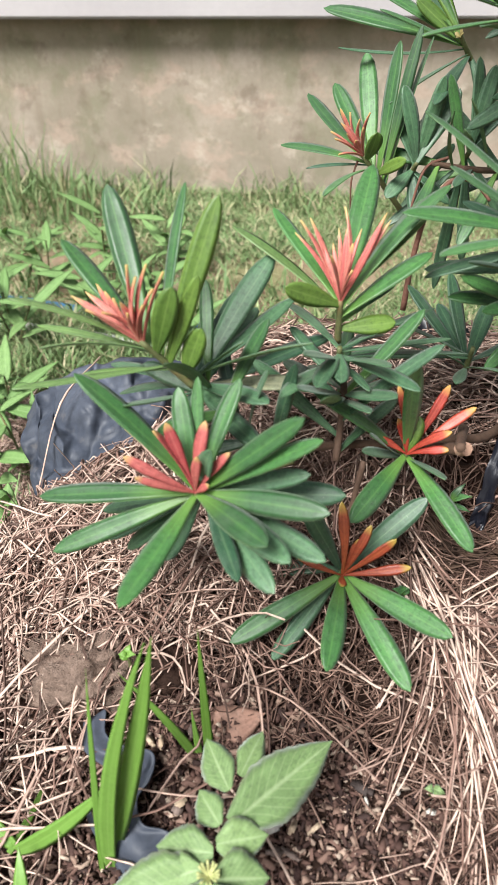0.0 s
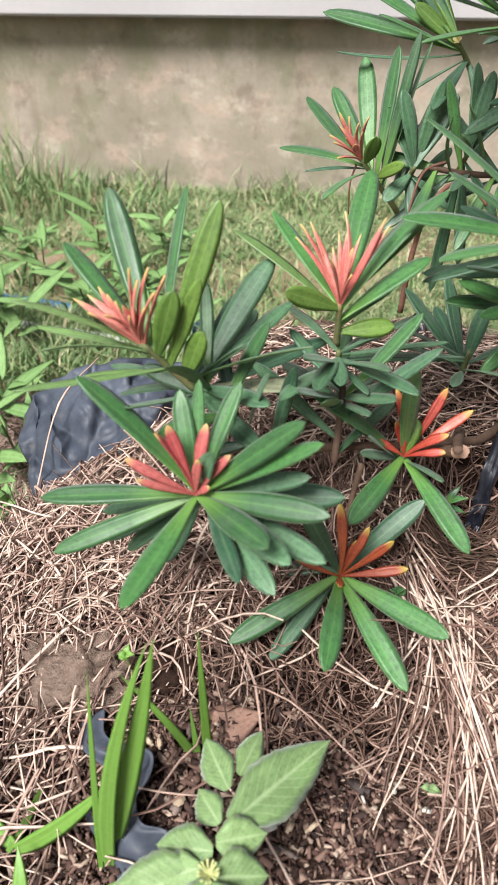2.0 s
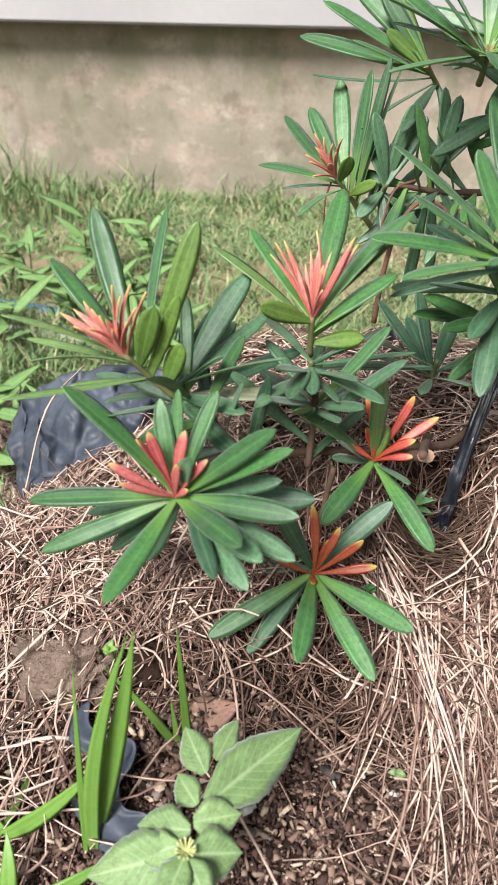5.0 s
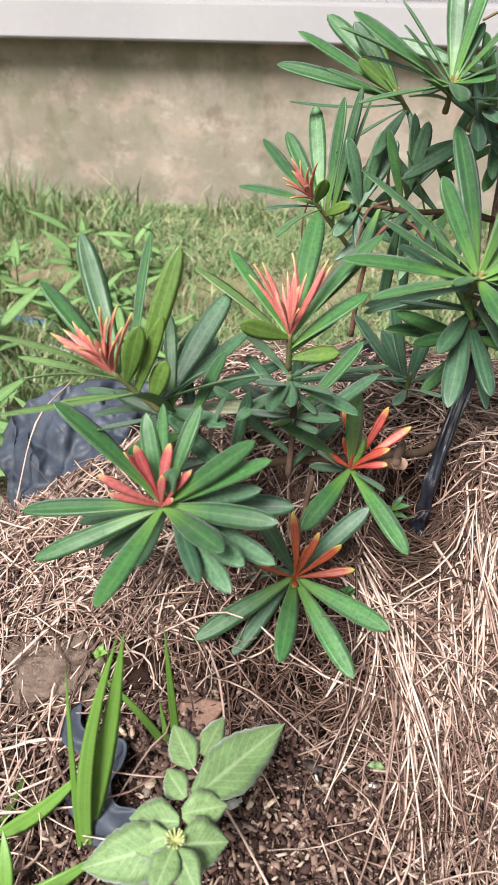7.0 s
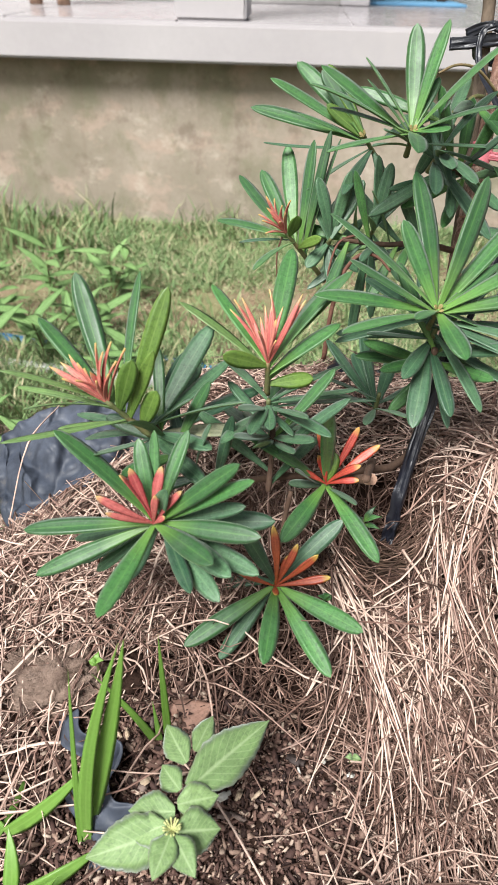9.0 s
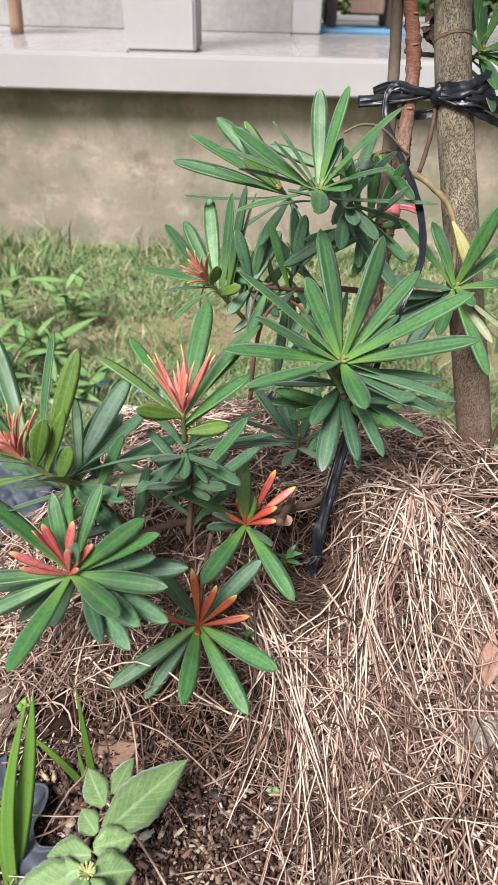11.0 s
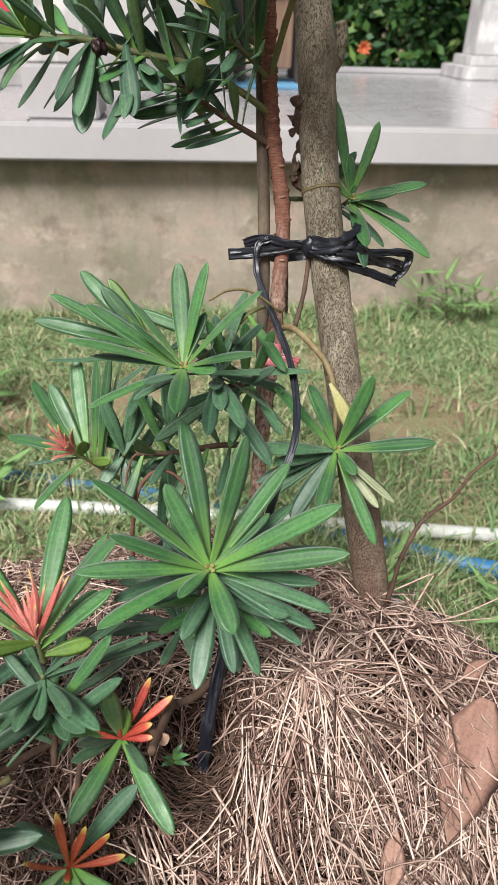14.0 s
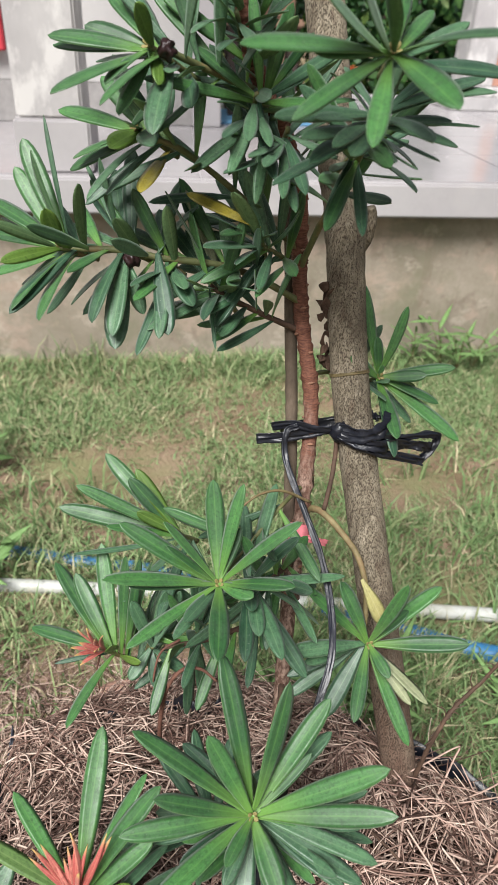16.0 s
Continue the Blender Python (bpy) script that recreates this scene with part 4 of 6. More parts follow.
    sheet("rim_front", [(-0.02, 0.29, 0.376), (-0.011, 0.27, 0.376), (0.022, 0.264, 0.376), (0.026, 0.248, 0.374), (0.019, 0.235, 0.37), (0.03, 0.223, 0.366), (0.05, 0.219, 0.362), (0.059, 0.204, 0.35)],
          [(-0.037, 0.286, 0.362), (-0.029, 0.267, 0.358), (0.004, 0.251, 0.36), (-0.016, 0.242, 0.352), (-0.016, 0.233, 0.346), (-0.004, 0.217, 0.34), (0.013, 0.204, 0.334), (0.011, 0.185, 0.325)], 0.008, 9, 0.009, 22, 10)


grow_bag()


# ---------- the shrub ----------
shrub = thing("shrub", (0.31, 0.64, 0.45), "evergreen shrub with narrow green leaves and red young shoots", "shrub")
TRUNK = [(0.305, 0.62, 0.42), (0.312, 0.66, 0.52), (0.319, 0.70, 0.615), (0.329, 0.735, 0.694), (0.337, 0.762, 0.749), (0.346, 0.808, 0.855), (0.336, 0.842, 0.93), (0.331, 0.857, 0.99), (0.327, 0.86, 1.049), (0.309, 0.857, 1.103), (0.284, 0.842, 1.143), (0.271, 0.83, 1.179), (0.262, 0.82, 1.215), (0.255, 0.81, 1.26)]
scars = tuple((0.2 + 0.014 * i + 0.004 * math.sin(i * 5), 0.0028, 0.13 + 0.13 * (i % 3 == 0)) for i in range(56))
trunk = part("trunk", tube("trunk", TRUNK, 0.0084, 0.0062, M_TRUNK, 14, 22, 0.07, 2, scars), shrub, "reddish brown trunk with small leaf scars")


def leaf_scars():
    """Old leaf scars in a spiral up the trunk."""
    path = spline(TRUNK, 22)
    for i in range(74):
        k = 40 + int(i * 2.7)
        if k >= len(path) - 2:
            break
        t = (path[k + 1] - path[k]).normalized()
        u = Vector((1, 0, 0)) - t * t.x
        u.normalize()
        a = i * 2.4 + 0.3 * math.sin(i * 7)
        out = u * math.cos(a) + t.cross(u) * math.sin(a)
        r = 0.0084 - 0.0022 * k / len(path)
        side = t.cross(out)
        part("leaf_scar", blade("leaf_scar", path[k] + out * (r + 0.0002) - side * 0.0036, side * 0.0072, (out + t * 0.5), 0.0036, 0.0012, [M_SCAR, M_TRUNK], "oval", 0.0018, 5, -0.2, 0.0, i), trunk)


M_SCAR = surface("leaf_scar", (0.2, 0.09, 0.055), (0.36, 0.2, 0.13), 400, 90, 0.8, bump=0.5)
leaf_scars()


def leafy(parent, pts, count, seed, lo=0.2, hi=0.95, small=60, large=95, top=None):
    """Older leaves set in a spiral along a branch."""
    rnd = random.Random(seed)
    path = spline(pts, 12)
    for i in range(count):
        s = lo + (hi - lo) * (i + rnd.random() * 0.6) / count
        k = min(len(path) - 2, int(s * (len(path) - 1)))
        t = (path[k + 1] - path[k]).normalized()
        u = t.orthogonal().normalized()
        a = i * 2.4 + rnd.gauss(0, 0.3)
        r = u * math.cos(a) + t.cross(u) * math.sin(a)
        g = rnd.uniform(0.75, 1.25)
        d = (t * math.cos(g) + r * math.sin(g) + Vector((0, 0, 0.12))).normalized() * rnd.uniform(small, large) / 1000
        nrm = t * 0.45 + Vector((rnd.gauss(0, 0.3), -0.7 + rnd.gauss(0, 0.3), 0.5))
        m = top or (M_OLD if rnd.random() < 0.6 else M_MATURE)
        part("leaf", blade("leaf", path[k], d, nrm, rnd.uniform(0.0095, 0.0135), d.length * rnd.gauss(0.03, 0.05), [m, M_UNDER], "lance", 0.0011, 8, 0.1, 0.0, seed * 100 + i), parent)


def branch(pts, r0, r1, mat=None, seed=0, leaves=0, lo=0.25, hi=0.95):
    ob = part("branch", tube("branch", pts, r0 * 0.8, r1 * 0.8, mat or M_BRANCH, 9, 6, 0.09, seed), shrub)
    if leaves:
        leafy(ob, pts, round(leaves * 1.15), 300 + seed, lo, hi)


branch([(0.31, 0.65, 0.46), (0.285, 0.57, 0.473), (0.252, 0.51, 0.487), (0.222, 0.485, 0.499), (0.187, 0.47, 0.502), (0.128, 0.45, 0.51), (0.085, 0.41, 0.527)], 0.0055, 0.004, None, 1)
branch([(0.225, 0.48, 0.513), (0.216, 0.44, 0.53), (0.211, 0.413, 0.545)], 0.0048, 0.0042, None, 2)
branch([(0.13, 0.425, 0.515), (0.131, 0.441, 0.545), (0.131, 0.443, 0.57)], 0.0034, 0.003, M_BRANCH, 3, 6, 0.10, 1.00)
branch([(0.09, 0.407, 0.527), (0.06, 0.41, 0.56), (0.036, 0.413, 0.587)], 0.0036, 0.003, M_BRANCH, 4, 8, 0.10, 1.00)
branch([(0.1, 0.41, 0.525), (0.07, 0.4, 0.515), (0.055, 0.372, 0.52)], 0.004, 0.003, M_GREENSTEM, 5)
branch([(0.15, 0.43, 0.513), (0.145, 0.42, 0.48), (0.14, 0.395, 0.445)], 0.003, 0.0026, M_BRANCH, 6)
branch([(0.19, 0.455, 0.51), (0.188, 0.46, 0.5), (0.184, 0.455, 0.505)], 0.004, 0.003, M_GREENSTEM, 7)
branch([(0.316, 0.685, 0.575), (0.3, 0.6, 0.57), (0.275, 0.53, 0.59), (0.267, 0.505, 0.62)], 0.005, 0.0035, None, 8, 10, 0.50, 1.00)
branch([(0.322, 0.71, 0.635), (0.28, 0.7, 0.645), (0.23, 0.68, 0.65), (0.19, 0.667, 0.658)], 0.0045, 0.003, None, 9, 12, 0.30, 1.00)
branch([(0.331, 0.742, 0.705), (0.31, 0.71, 0.715), (0.283, 0.665, 0.735)], 0.0045, 0.003, None, 10, 12, 0.30, 1.00)
branch([(0.339, 0.775, 0.775), (0.31, 0.73, 0.785), (0.28, 0.7, 0.77), (0.25, 0.67, 0.755)], 0.003, 0.002, M_GREENSTEM, 11, 6, 0.30, 0.90)
branch([(0.339, 0.768, 0.748), (0.353, 0.75, 0.759), (0.371, 0.725, 0.751), (0.386, 0.7, 0.736), (0.393, 0.682, 0.707), (0.391, 0.664, 0.676)], 0.0047, 0.0034, M_TANSTEM, 12)
part("leaf", blade("leaf", (0.384, 0.676, 0.731), (0.022, -0.022, -0.042), Vector((0.1, -0.9, 0.4)), 0.015, 0.006, [M_YELLOWED, M_YELLOWED], "lance", 0.001, 9, 0.2, 0.0, 5), shrub, "yellowed papery leaf")
branch([(0.352, 0.83, 0.82), (0.356, 0.83, 0.79), (0.353, 0.79, 0.76)], 0.0035, 0.002, None, 13)
branch([(0.34, 0.835, 0.87), (0.37, 0.86, 0.865), (0.405, 0.85, 0.865)], 0.0035, 0.003, M_GREENSTEM, 14, 3, 0.80, 1.00)
branch([(0.331, 0.855, 0.98), (0.342, 0.83, 1.03), (0.351, 0.789, 1.074), (0.348, 0.73, 1.115), (0.345, 0.7, 1.14)], 0.0042, 0.0035, M_GREENSTEM, 15, 12, 0.35, 0.90)
branch([(0.334, 0.847, 0.95), (0.3, 0.838, 0.972), (0.256, 0.828, 0.993), (0.199, 0.816, 1.004), (0.162, 0.812, 1.012), (0.13, 0.81, 1.014), (0.106, 0.809, 1.015)], 0.0045, 0.0035, M_GREENSTEM, 16, 22, 0.20, 1.00)
branch([(0.336, 0.84, 0.922), (0.31, 0.835, 0.935), (0.289, 0.829, 0.947), (0.259, 0.819, 0.966), (0.24, 0.813, 0.98)], 0.004, 0.003, None, 17, 16, 0.30, 1.00)
branch([(0.331, 0.857, 1.0), (0.3, 0.85, 1.025), (0.271, 0.841, 1.052), (0.221, 0.821, 1.092), (0.19, 0.815, 1.105)], 0.004, 0.003, M_GREENSTEM, 18, 13, 0.25, 1.00)
branch([(0.29, 0.845, 1.135), (0.25, 0.815, 1.15), (0.205, 0.79, 1.168)], 0.004, 0.003, M_GREENSTEM, 19, 12, 0.20, 1.00)
branch([(0.332, 0.855, 0.98), (0.31, 0.835, 1.0), (0.29, 0.818, 1.015)], 0.0035, 0.0025, M_GREENSTEM, 20, 10, 0.30, 1.00)
branch([(0.3, 0.85, 1.12), (0.285, 0.82, 1.13), (0.277, 0.803, 1.137)], 0.003, 0.0025, M_GREENSTEM, 21, 10, 0.30, 1.00)

branch([(0.372, 0.79, 0.83), (0.3715, 0.783, 0.811), (0.366, 0.766, 0.787), (0.357, 0.748, 0.761)], 0.003, 0.0032, M_BRANCH, 22)
branch([(0.127, 0.66, 0.66), (0.123, 0.652, 0.645), (0.124, 0.65, 0.62)], 0.0012, 0.0008, M_TWIG, 23)
branch([(0.205, 0.672, 0.662), (0.186, 0.664, 0.655), (0.178, 0.655, 0.63), (0.176, 0.65, 0.595)], 0.0018, 0.0011, M_TWIG, 24)

branch([(0.180, 0.630, 0.537), (0.183, 0.635, 0.585), (0.191, 0.640, 0.629), (0.207, 0.645, 0.650), (0.225, 0.645, 0.649), (0.240, 0.640, 0.636)], 0.0034, 0.0016, M_TWIG, 25)
branch([(0.339, 0.735, 0.782), (0.307, 0.720, 0.809), (0.284, 0.710, 0.814), (0.266, 0.700, 0.808)], 0.002, 0.0014, M_TANSTEM, 26)

part("cut_stub", tube("cut_stub", [(0.2, 0.462, 0.505), (0.209, 0.449, 0.516), (0.2185, 0.434, 0.5285)], 0.0044, 0.0046, M_BRANCH, 12, 4, 0.06, 27), shrub)
part("cut_end", mesh("cut_end", *tube_data([Vector((0.216, 0.4379, 0.5252)), Vector((0.2195, 0.4325, 0.5298))], 0.0049, 14, 0.06, 3), M_CUTWOOD, False), shrub, "pinkish tan sawn branch end")

leafy(trunk, TRUNK[8:], 32, 77, 0.05, 1.0)

M_BUDSCALE = surface("bud_scale", (0.2, 0.15, 0.06), (0.34, 0.3, 0.12), 300, 60, 0.6)
BLOOM = {"pink": M_PINK, "crimson": M_CRIMSON, "orange": M_ORANGE, "rust": M_RUST}
LEAF_SEED = [0]


def shoot(at, axis, bloom="pink", sky=0.85, **kinds):
    """A leafy shoot: a short stem and its leaves, whose faces turn to the sky by the amount of sky. A leaf: its reach in millimetres (x, y, z), its width, and how far below the tip it sits."""
    at, axis = Vector(at), Vector(axis).normalized()
    low = max(row[4] for rows in kinds.values() for row in rows) / 1000 + 0.012
    stem = part("shoot", tube("shoot", [at - axis * low, at - axis * low * 0.5, at], 0.0029, 0.0019, M_GREENSTEM, 8, 4, 0.1, LEAF_SEED[0]), shrub)
    for kind, rows in kinds.items():
        for dx, dy, dz, w, off in rows:
            LEAF_SEED[0] += 1
            rnd = random.Random(LEAF_SEED[0])
            base, d = at - axis * off / 1000, Vector((dx, dy, dz)) / 1000
            nrm = axis * (1.2 - sky) + Vector((rnd.gauss(0, 0.2), rnd.gauss(0, 0.2), sky))
            if kind == "young":
                nrm = axis + Vector((rnd.gauss(0, 0.24), rnd.gauss(0, 0.24), rnd.gauss(0.1, 0.2)))
            if kind == "tender":
                nrm = Vector((0.05 + rnd.gauss(0, 0.2), -0.9, 0.45))
            L = d.length
            if kind == "young":
                mats, prof, bow = [BLOOM[bloom], BLOOM[bloom]], "spoon", L * rnd.uniform(0.06, 0.22)
            elif kind == "narrow":
                mats, prof, bow = [M_OLD, M_OLD], "lance", L * rnd.gauss(0, 0.06)
            else:
                top = {"mature": M_MATURE, "old": M_OLD, "tender": M_TENDER, "skypale": M_SKYPALE, "pale": M_PALE, "sere": M_SERE}[kind]
                mats, prof, bow = [top, M_PALE if kind == "pale" else M_UNDER], "lance", L * rnd.gauss(0.035, 0.035)
            if kind == "young" and bloom == "pink":
                prof = "petal"
            part("leaf", blade("leaf", base, d, nrm, w / 1000, bow, mats, prof, 0.0011 if kind != "young" else 0.0014, 9, 0.17 if kind != "young" else 0.25, 0.0, LEAF_SEED[0]), stem)
    if "young" not in kinds and "mature" in kinds:
        for i in range(4):
            r = Matrix.Rotation(i * 1.6, 3, axis) @ axis.orthogonal().normalized()
            part("bud_scale", blade("bud_scale", at - axis * 0.003, (axis * 0.8 + r * 0.5) * 0.009, -r, 0.004, 0.001, [M_BUDSCALE, M_BUDSCALE], "spoon", 0.001, 5, 0.25, 0.0, i), stem)
    if "young" in kinds and bloom == "pink":
        for i in range(3):
            rnd = random.Random(900 + LEAF_SEED[0] + i)
            u = axis.orthogonal().normalized()
            r = Matrix.Rotation(i * 2.4 + rnd.random(), 3, axis) @ u
            g = rnd.uniform(0.1, 0.6)
            d = (axis * math.cos(g) + r * math.sin(g)) * rnd.uniform(0.022, 0.044)
            part("leaf", blade("leaf", at, d, -r, 0.004, 0.002, [BLOOM[bloom], BLOOM[bloom]], "spoon", 0.0014, 7, 0.25, 0.0, i), stem)


shoot((0.049, 0.335, 0.554), (-0.05, -0.75, 0.65), bloom="crimson", sky=0.45,
      mature=[(-99, -7, -9, 15, 4), (-89, -26, -37, 13, 6), (-20, -90, 1, 15, 4), (50, -56, 20, 16, 3), (80, -30, 22, 15, 2), (63, -7, 66, 13, 2), (73, -15, 59, 12, 8), (-72, 14, 70, 16, 8), (-15, 33, 53, 13, 3), (-3, 31, 63, 9, 6), (20, 42, 57, 13, 8)],
      old=[(-51, -10, -47, 13, 16), (-66, -5, -45, 12, 16), (-30, -2, -63, 15, 16), (61, -57, 9, 16, 12), (79, -52, 6, 15, 20), (53, -72, -2, 16, 24), (33, -73, 5, 12, 26), (67, -10, 31, 12, 12), (88, 5, 4, 17, 18), (-73, 9, -33, 12, 18), (11, -24, 54, 13, 26)],
      young=[(-38, -9, 31, 7, 1), (-22, -1, 45, 7, 2), (-16, 5, 47, 8, 2), (7, 7, 49, 8, 2), (4, -6, 33, 6, 1), (22, -1, 34, 6, 1), (-30, -17, 23, 5, 1), (10, -6, 13, 5, 0)])
shoot((0.006, 0.392, 0.622), (-0.57, -0.26, 0.78),
      mature=[(-40, 69, 78, 17, 10), (-64, 40, 52, 14, 10), (5, 69, 88, 10, 20)],
      skypale=[(-72, -20, 37, 8, 6), (-83, 20, 1, 7, 10), (-60, -25, 11, 8, 10), (-83, -47, 5, 8, 26), (-52, -22, 5, 7, 30), (-76, 24, -2, 7, 14)],
      tender=[(31, 32, 95, 15, 24), (15, -4, 47, 15, 14), (15, -5, 39, 14, 40), (23, -2, 62, 10, 26)],
      young=[(-40, -2, 30, 6, 3), (-36, 10, 27, 6, 3), (-31, 19, 28, 6, 2), (-3, -1, 50, 7, 2), (6, 5, 49, 6, 3), (17, 0, 47, 6, 3), (-14, -1, 29, 6, 2), (-18, -13, 26, 6, 3), (2, 0, 42, 6, 1), (10, 1, 35, 6, 2), (7, -6, 27, 6, 0), (-8, -5, 28, 6, 1)])
shoot((0.034, 0.412, 0.588), (0.05, -0.41, 0.91),
      old=[(20, 76, 30, 16, 4), (42, 71, 63, 18, 10), (58, 62, 30, 14, 2), (77, -22, 41, 13, 0), (34, -10, 35, 13, 4), (54, -41, 17, 15, 12), (26, -30, -1, 14, 12), (-68, 29, -31, 12, 14), (-28, -68, 31, 12, 20), (-75, 37, -9, 12, 16), (87, 69, 13, 16, 22), (29, 82, 24, 13, 20), (0, -48, 13, 10, 20), (50, -48, -8, 15, 22)],
      pale=[(81, 8, 4, 15, 14)],
      narrow=[(6, -17, 24, 8, 16), (2, -50, 0, 6, 16)])
shoot((0.124, 0.463, 0.622), (0.00, -0.20, 0.98),
      mature=[(-54, 65, 41, 13, 3), (15, 104, 65, 18, 6), (65, 45, 71, 18, 8), (53, 64, 56, 15, 6), (58, 23, 39, 15, 14), (38, 59, 7, 14, 20)],
      skypale=[(-78, 33, 42, 14, 8), (54, 51, 42, 8, 2)],
      tender=[(-35, -25, 22, 14, 4), (39, 10, 2, 14, 24)],
      young=[(-30, 16, 48, 5, 1), (-24, 18, 50, 5, 2), (-2, 21, 56, 5, 1), (1, 19, 46, 6, 1), (-5, 18, 44, 4, 2), (25, 20, 54, 5, 1), (28, 19, 50, 6, 2), (10, 18, 44, 4, 2), (-33, 14, 41, 4, 2), (-16, 14, 35, 4, 0), (-8, 14, 34, 4, 0), (-16, 13, 31, 4, 0), (4, 15, 35, 4, 0)])
shoot((0.126, 0.453, 0.592), (0.00, -0.30, 0.95),
      old=[(66, 55, 8, 12.0, 2), (80, 45, -9, 11.2, 4), (95, 48, -18, 12.9, 10), (51, -55, 10, 12.9, 8), (3, -38, 0, 12.0, 6), (-12, -48, 3, 12.9, 8), (-45, 71, -2, 12.0, 2), (-21, -48, 29, 12.0, 12), (22, -33, -2, 8.6, 14), (32, -54, 30, 11.2, 14), (32, 70, -21, 11.2, 6), (-34, -61, 8, 12.9, 16)])
shoot((0.182, 0.450, 0.507), (0.10, -0.70, 0.70), bloom="orange", sky=0.4,
      mature=[(-70, -28, 69, 15, 8), (-6, -17, 92, 16, 6), (-38, -63, -15, 17, 3), (45, -73, -22, 16, 4)],
      old=[(-28, -41, 49, 12, 20), (25, -50, 22, 12, 16), (-33, -48, 39, 10, 18)],
      young=[(-12, 12, 53, 7, 2), (26, 25, 48, 8, 1), (45, 14, 37, 8, 0), (28, -9, 14, 7, 0), (-22, -4, 17, 6, 1), (-10, 3, 30, 7, 0), (28, -6, 28, 8, 1)],
      tender=[(5, 9, 30, 14, 1)])
shoot((0.141, 0.376, 0.449), (0.00, -0.80, 0.60), bloom="rust", sky=0.4,
      mature=[(-74, -52, -25, 16, 4), (-6, -80, -3, 16, 5), (48, -77, -16, 16, 2), (72, -53, 12, 16, 3)],
      old=[(-45, -60, -37, 14, 20), (-32, -10, 77, 14, 16), (56, 26, 57, 16, 16), (-62, 33, -25, 13, 14), (-80, 8, -24, 14, 22)],
      young=[(-5, 13, 60, 8, 1), (17, 9, 44, 7, 2), (35, 7, 35, 8, 1), (47, -2, 18, 8, 1), (-33, -3, 19, 6, 1), (0, -12, 2, 7, 0), (10, 7, 32, 6, 1)])
shoot((0.131, 0.662, 0.664), (-0.55, -0.35, 0.75),
      mature=[(-61, 92, 37, 16, 8), (-38, 57, 56, 16, 14), (-14, 75, 81, 17, 18), (9, 37, 100, 15, 26), (-81, 32, 6, 15, 10), (-37, -79, -1, 13, 16), (20, 16, 119, 10, 34), (27, 17, 115, 11, 40)],
      old=[(12, 42, 72, 15, 38), (30, 18, 99, 15, 60), (26, 56, 51, 14, 54), (46, 53, 46, 14, 70)],
      narrow=[(-55, -8, -2, 5, 12)],
      tender=[(7, -14, 26, 14, 6), (23, -26, 20, 11, 24)],
      young=[(-14, -2, 35, 7.5, 1), (-21, -13, 29, 6.5, 1), (-6, -14, 33, 6.5, 2), (-25, -19, 18, 6.5, 1), (-21, -21, 6, 6.5, 1), (2, -14, 38, 6.5, 2), (-15, -13, 20, 6.5, 0), (-7, -14, 15, 7.5, 0)])
shoot((0.260, 0.493, 0.662), (0.00, -0.62, 0.78),
      mature=[(-92, 39, 63, 17, 1), (-34, 30, 64, 16, 2), (-20, 84, 92, 19, 8), (31, 50, 96, 17, 4), (68, 54, 66, 17, 6), (50, 30, 31, 10, 0), (98, -12, 72, 17, 4), (55, 3, -21, 14, 0), (104, -31, 41, 17, 5), (16, -55, -14, 19, 2), (-24, -40, 10, 11, 1), (-81, -67, 11, 17, 6), (-102, -18, 19, 16, 6), (-76, -5, 43, 15, 4)],
      old=[(-80, -3, -26, 14, 13), (80, -54, -12, 16, 14), (94, -46, -3, 15, 18), (93, -2, 22, 14, 14), (56, -57, 1, 15, 26), (88, -23, 6, 14, 22)])
shoot((0.265, 0.505, 0.640), (0.00, -0.55, 0.83),
      old=[(-59, 55, 21, 14, 2), (31, -74, -31, 15, 8), (-18, -78, -37, 18, 30), (-29, -51, -11, 14, 20), (-63, -49, 26, 14, 18), (68, -57, -17, 13, 16), (13, -69, -32, 14, 26), (68, 40, 46, 14, 6), (95, -34, 3, 13, 24), (-83, 11, -7, 14, 14)])
shoot((0.241, 0.642, 0.768), (0.00, -0.55, 0.83),
      mature=[(-3, 45, 83, 17, 4), (23, 31, 88, 14, 5), (21, 27, 41, 11, 1), (68, -9, 76, 15, 4), (28, -25, 7, 15, 0), (61, -37, 30, 15, 3), (-6, -84, 1, 18, 2), (-78, -62, -5, 14, 3), (-77, -20, 22, 13, 3), (-96, -34, 46, 17, 8), (-86, 28, 54, 18, 10), (-47, 21, 56, 14, 2), (-45, 5, 44, 9, 6)],
      old=[(120, 10, -4, 14, 14), (-31, -59, 21, 13, 14), (-40, -68, 13, 12, 18)])
shoot((0.275, 0.660, 0.752), (0.30, -0.41, 0.86),
      old=[(67, -8, -53, 15, 6), (18, -85, -5, 16, 8), (0, -64, 0, 14, 6), (42, 0, 54, 14, 8), (32, 78, 58, 16, 10), (-9, -79, -9, 14, 18), (49, -67, -52, 17, 16), (20, 69, 16, 14, 8), (65, 12, -22, 13, 4), (2, 76, 37, 12, 14), (-3, -47, 15, 13, 12)])
shoot((0.206, 0.738, 0.744), (-0.50, -0.50, 0.70), sky=0.3,
      mature=[(-75, 63, 60, 17, 2), (-50, 21, 59, 17, 4), (-105, 21, 53, 14, 8), (-126, 22, 26, 18, 10), (-77, -14, 29, 13, 12)],
      tender=[(-43, 30, 63, 14, 3), (-44, 1, 32, 13, 6)],
      narrow=[(-111, -23, 3, 7, 14)],
      old=[(-66, -58, -30, 14, 20), (-32, -89, -24, 13, 22), (21, -51, -36, 14, 26)])
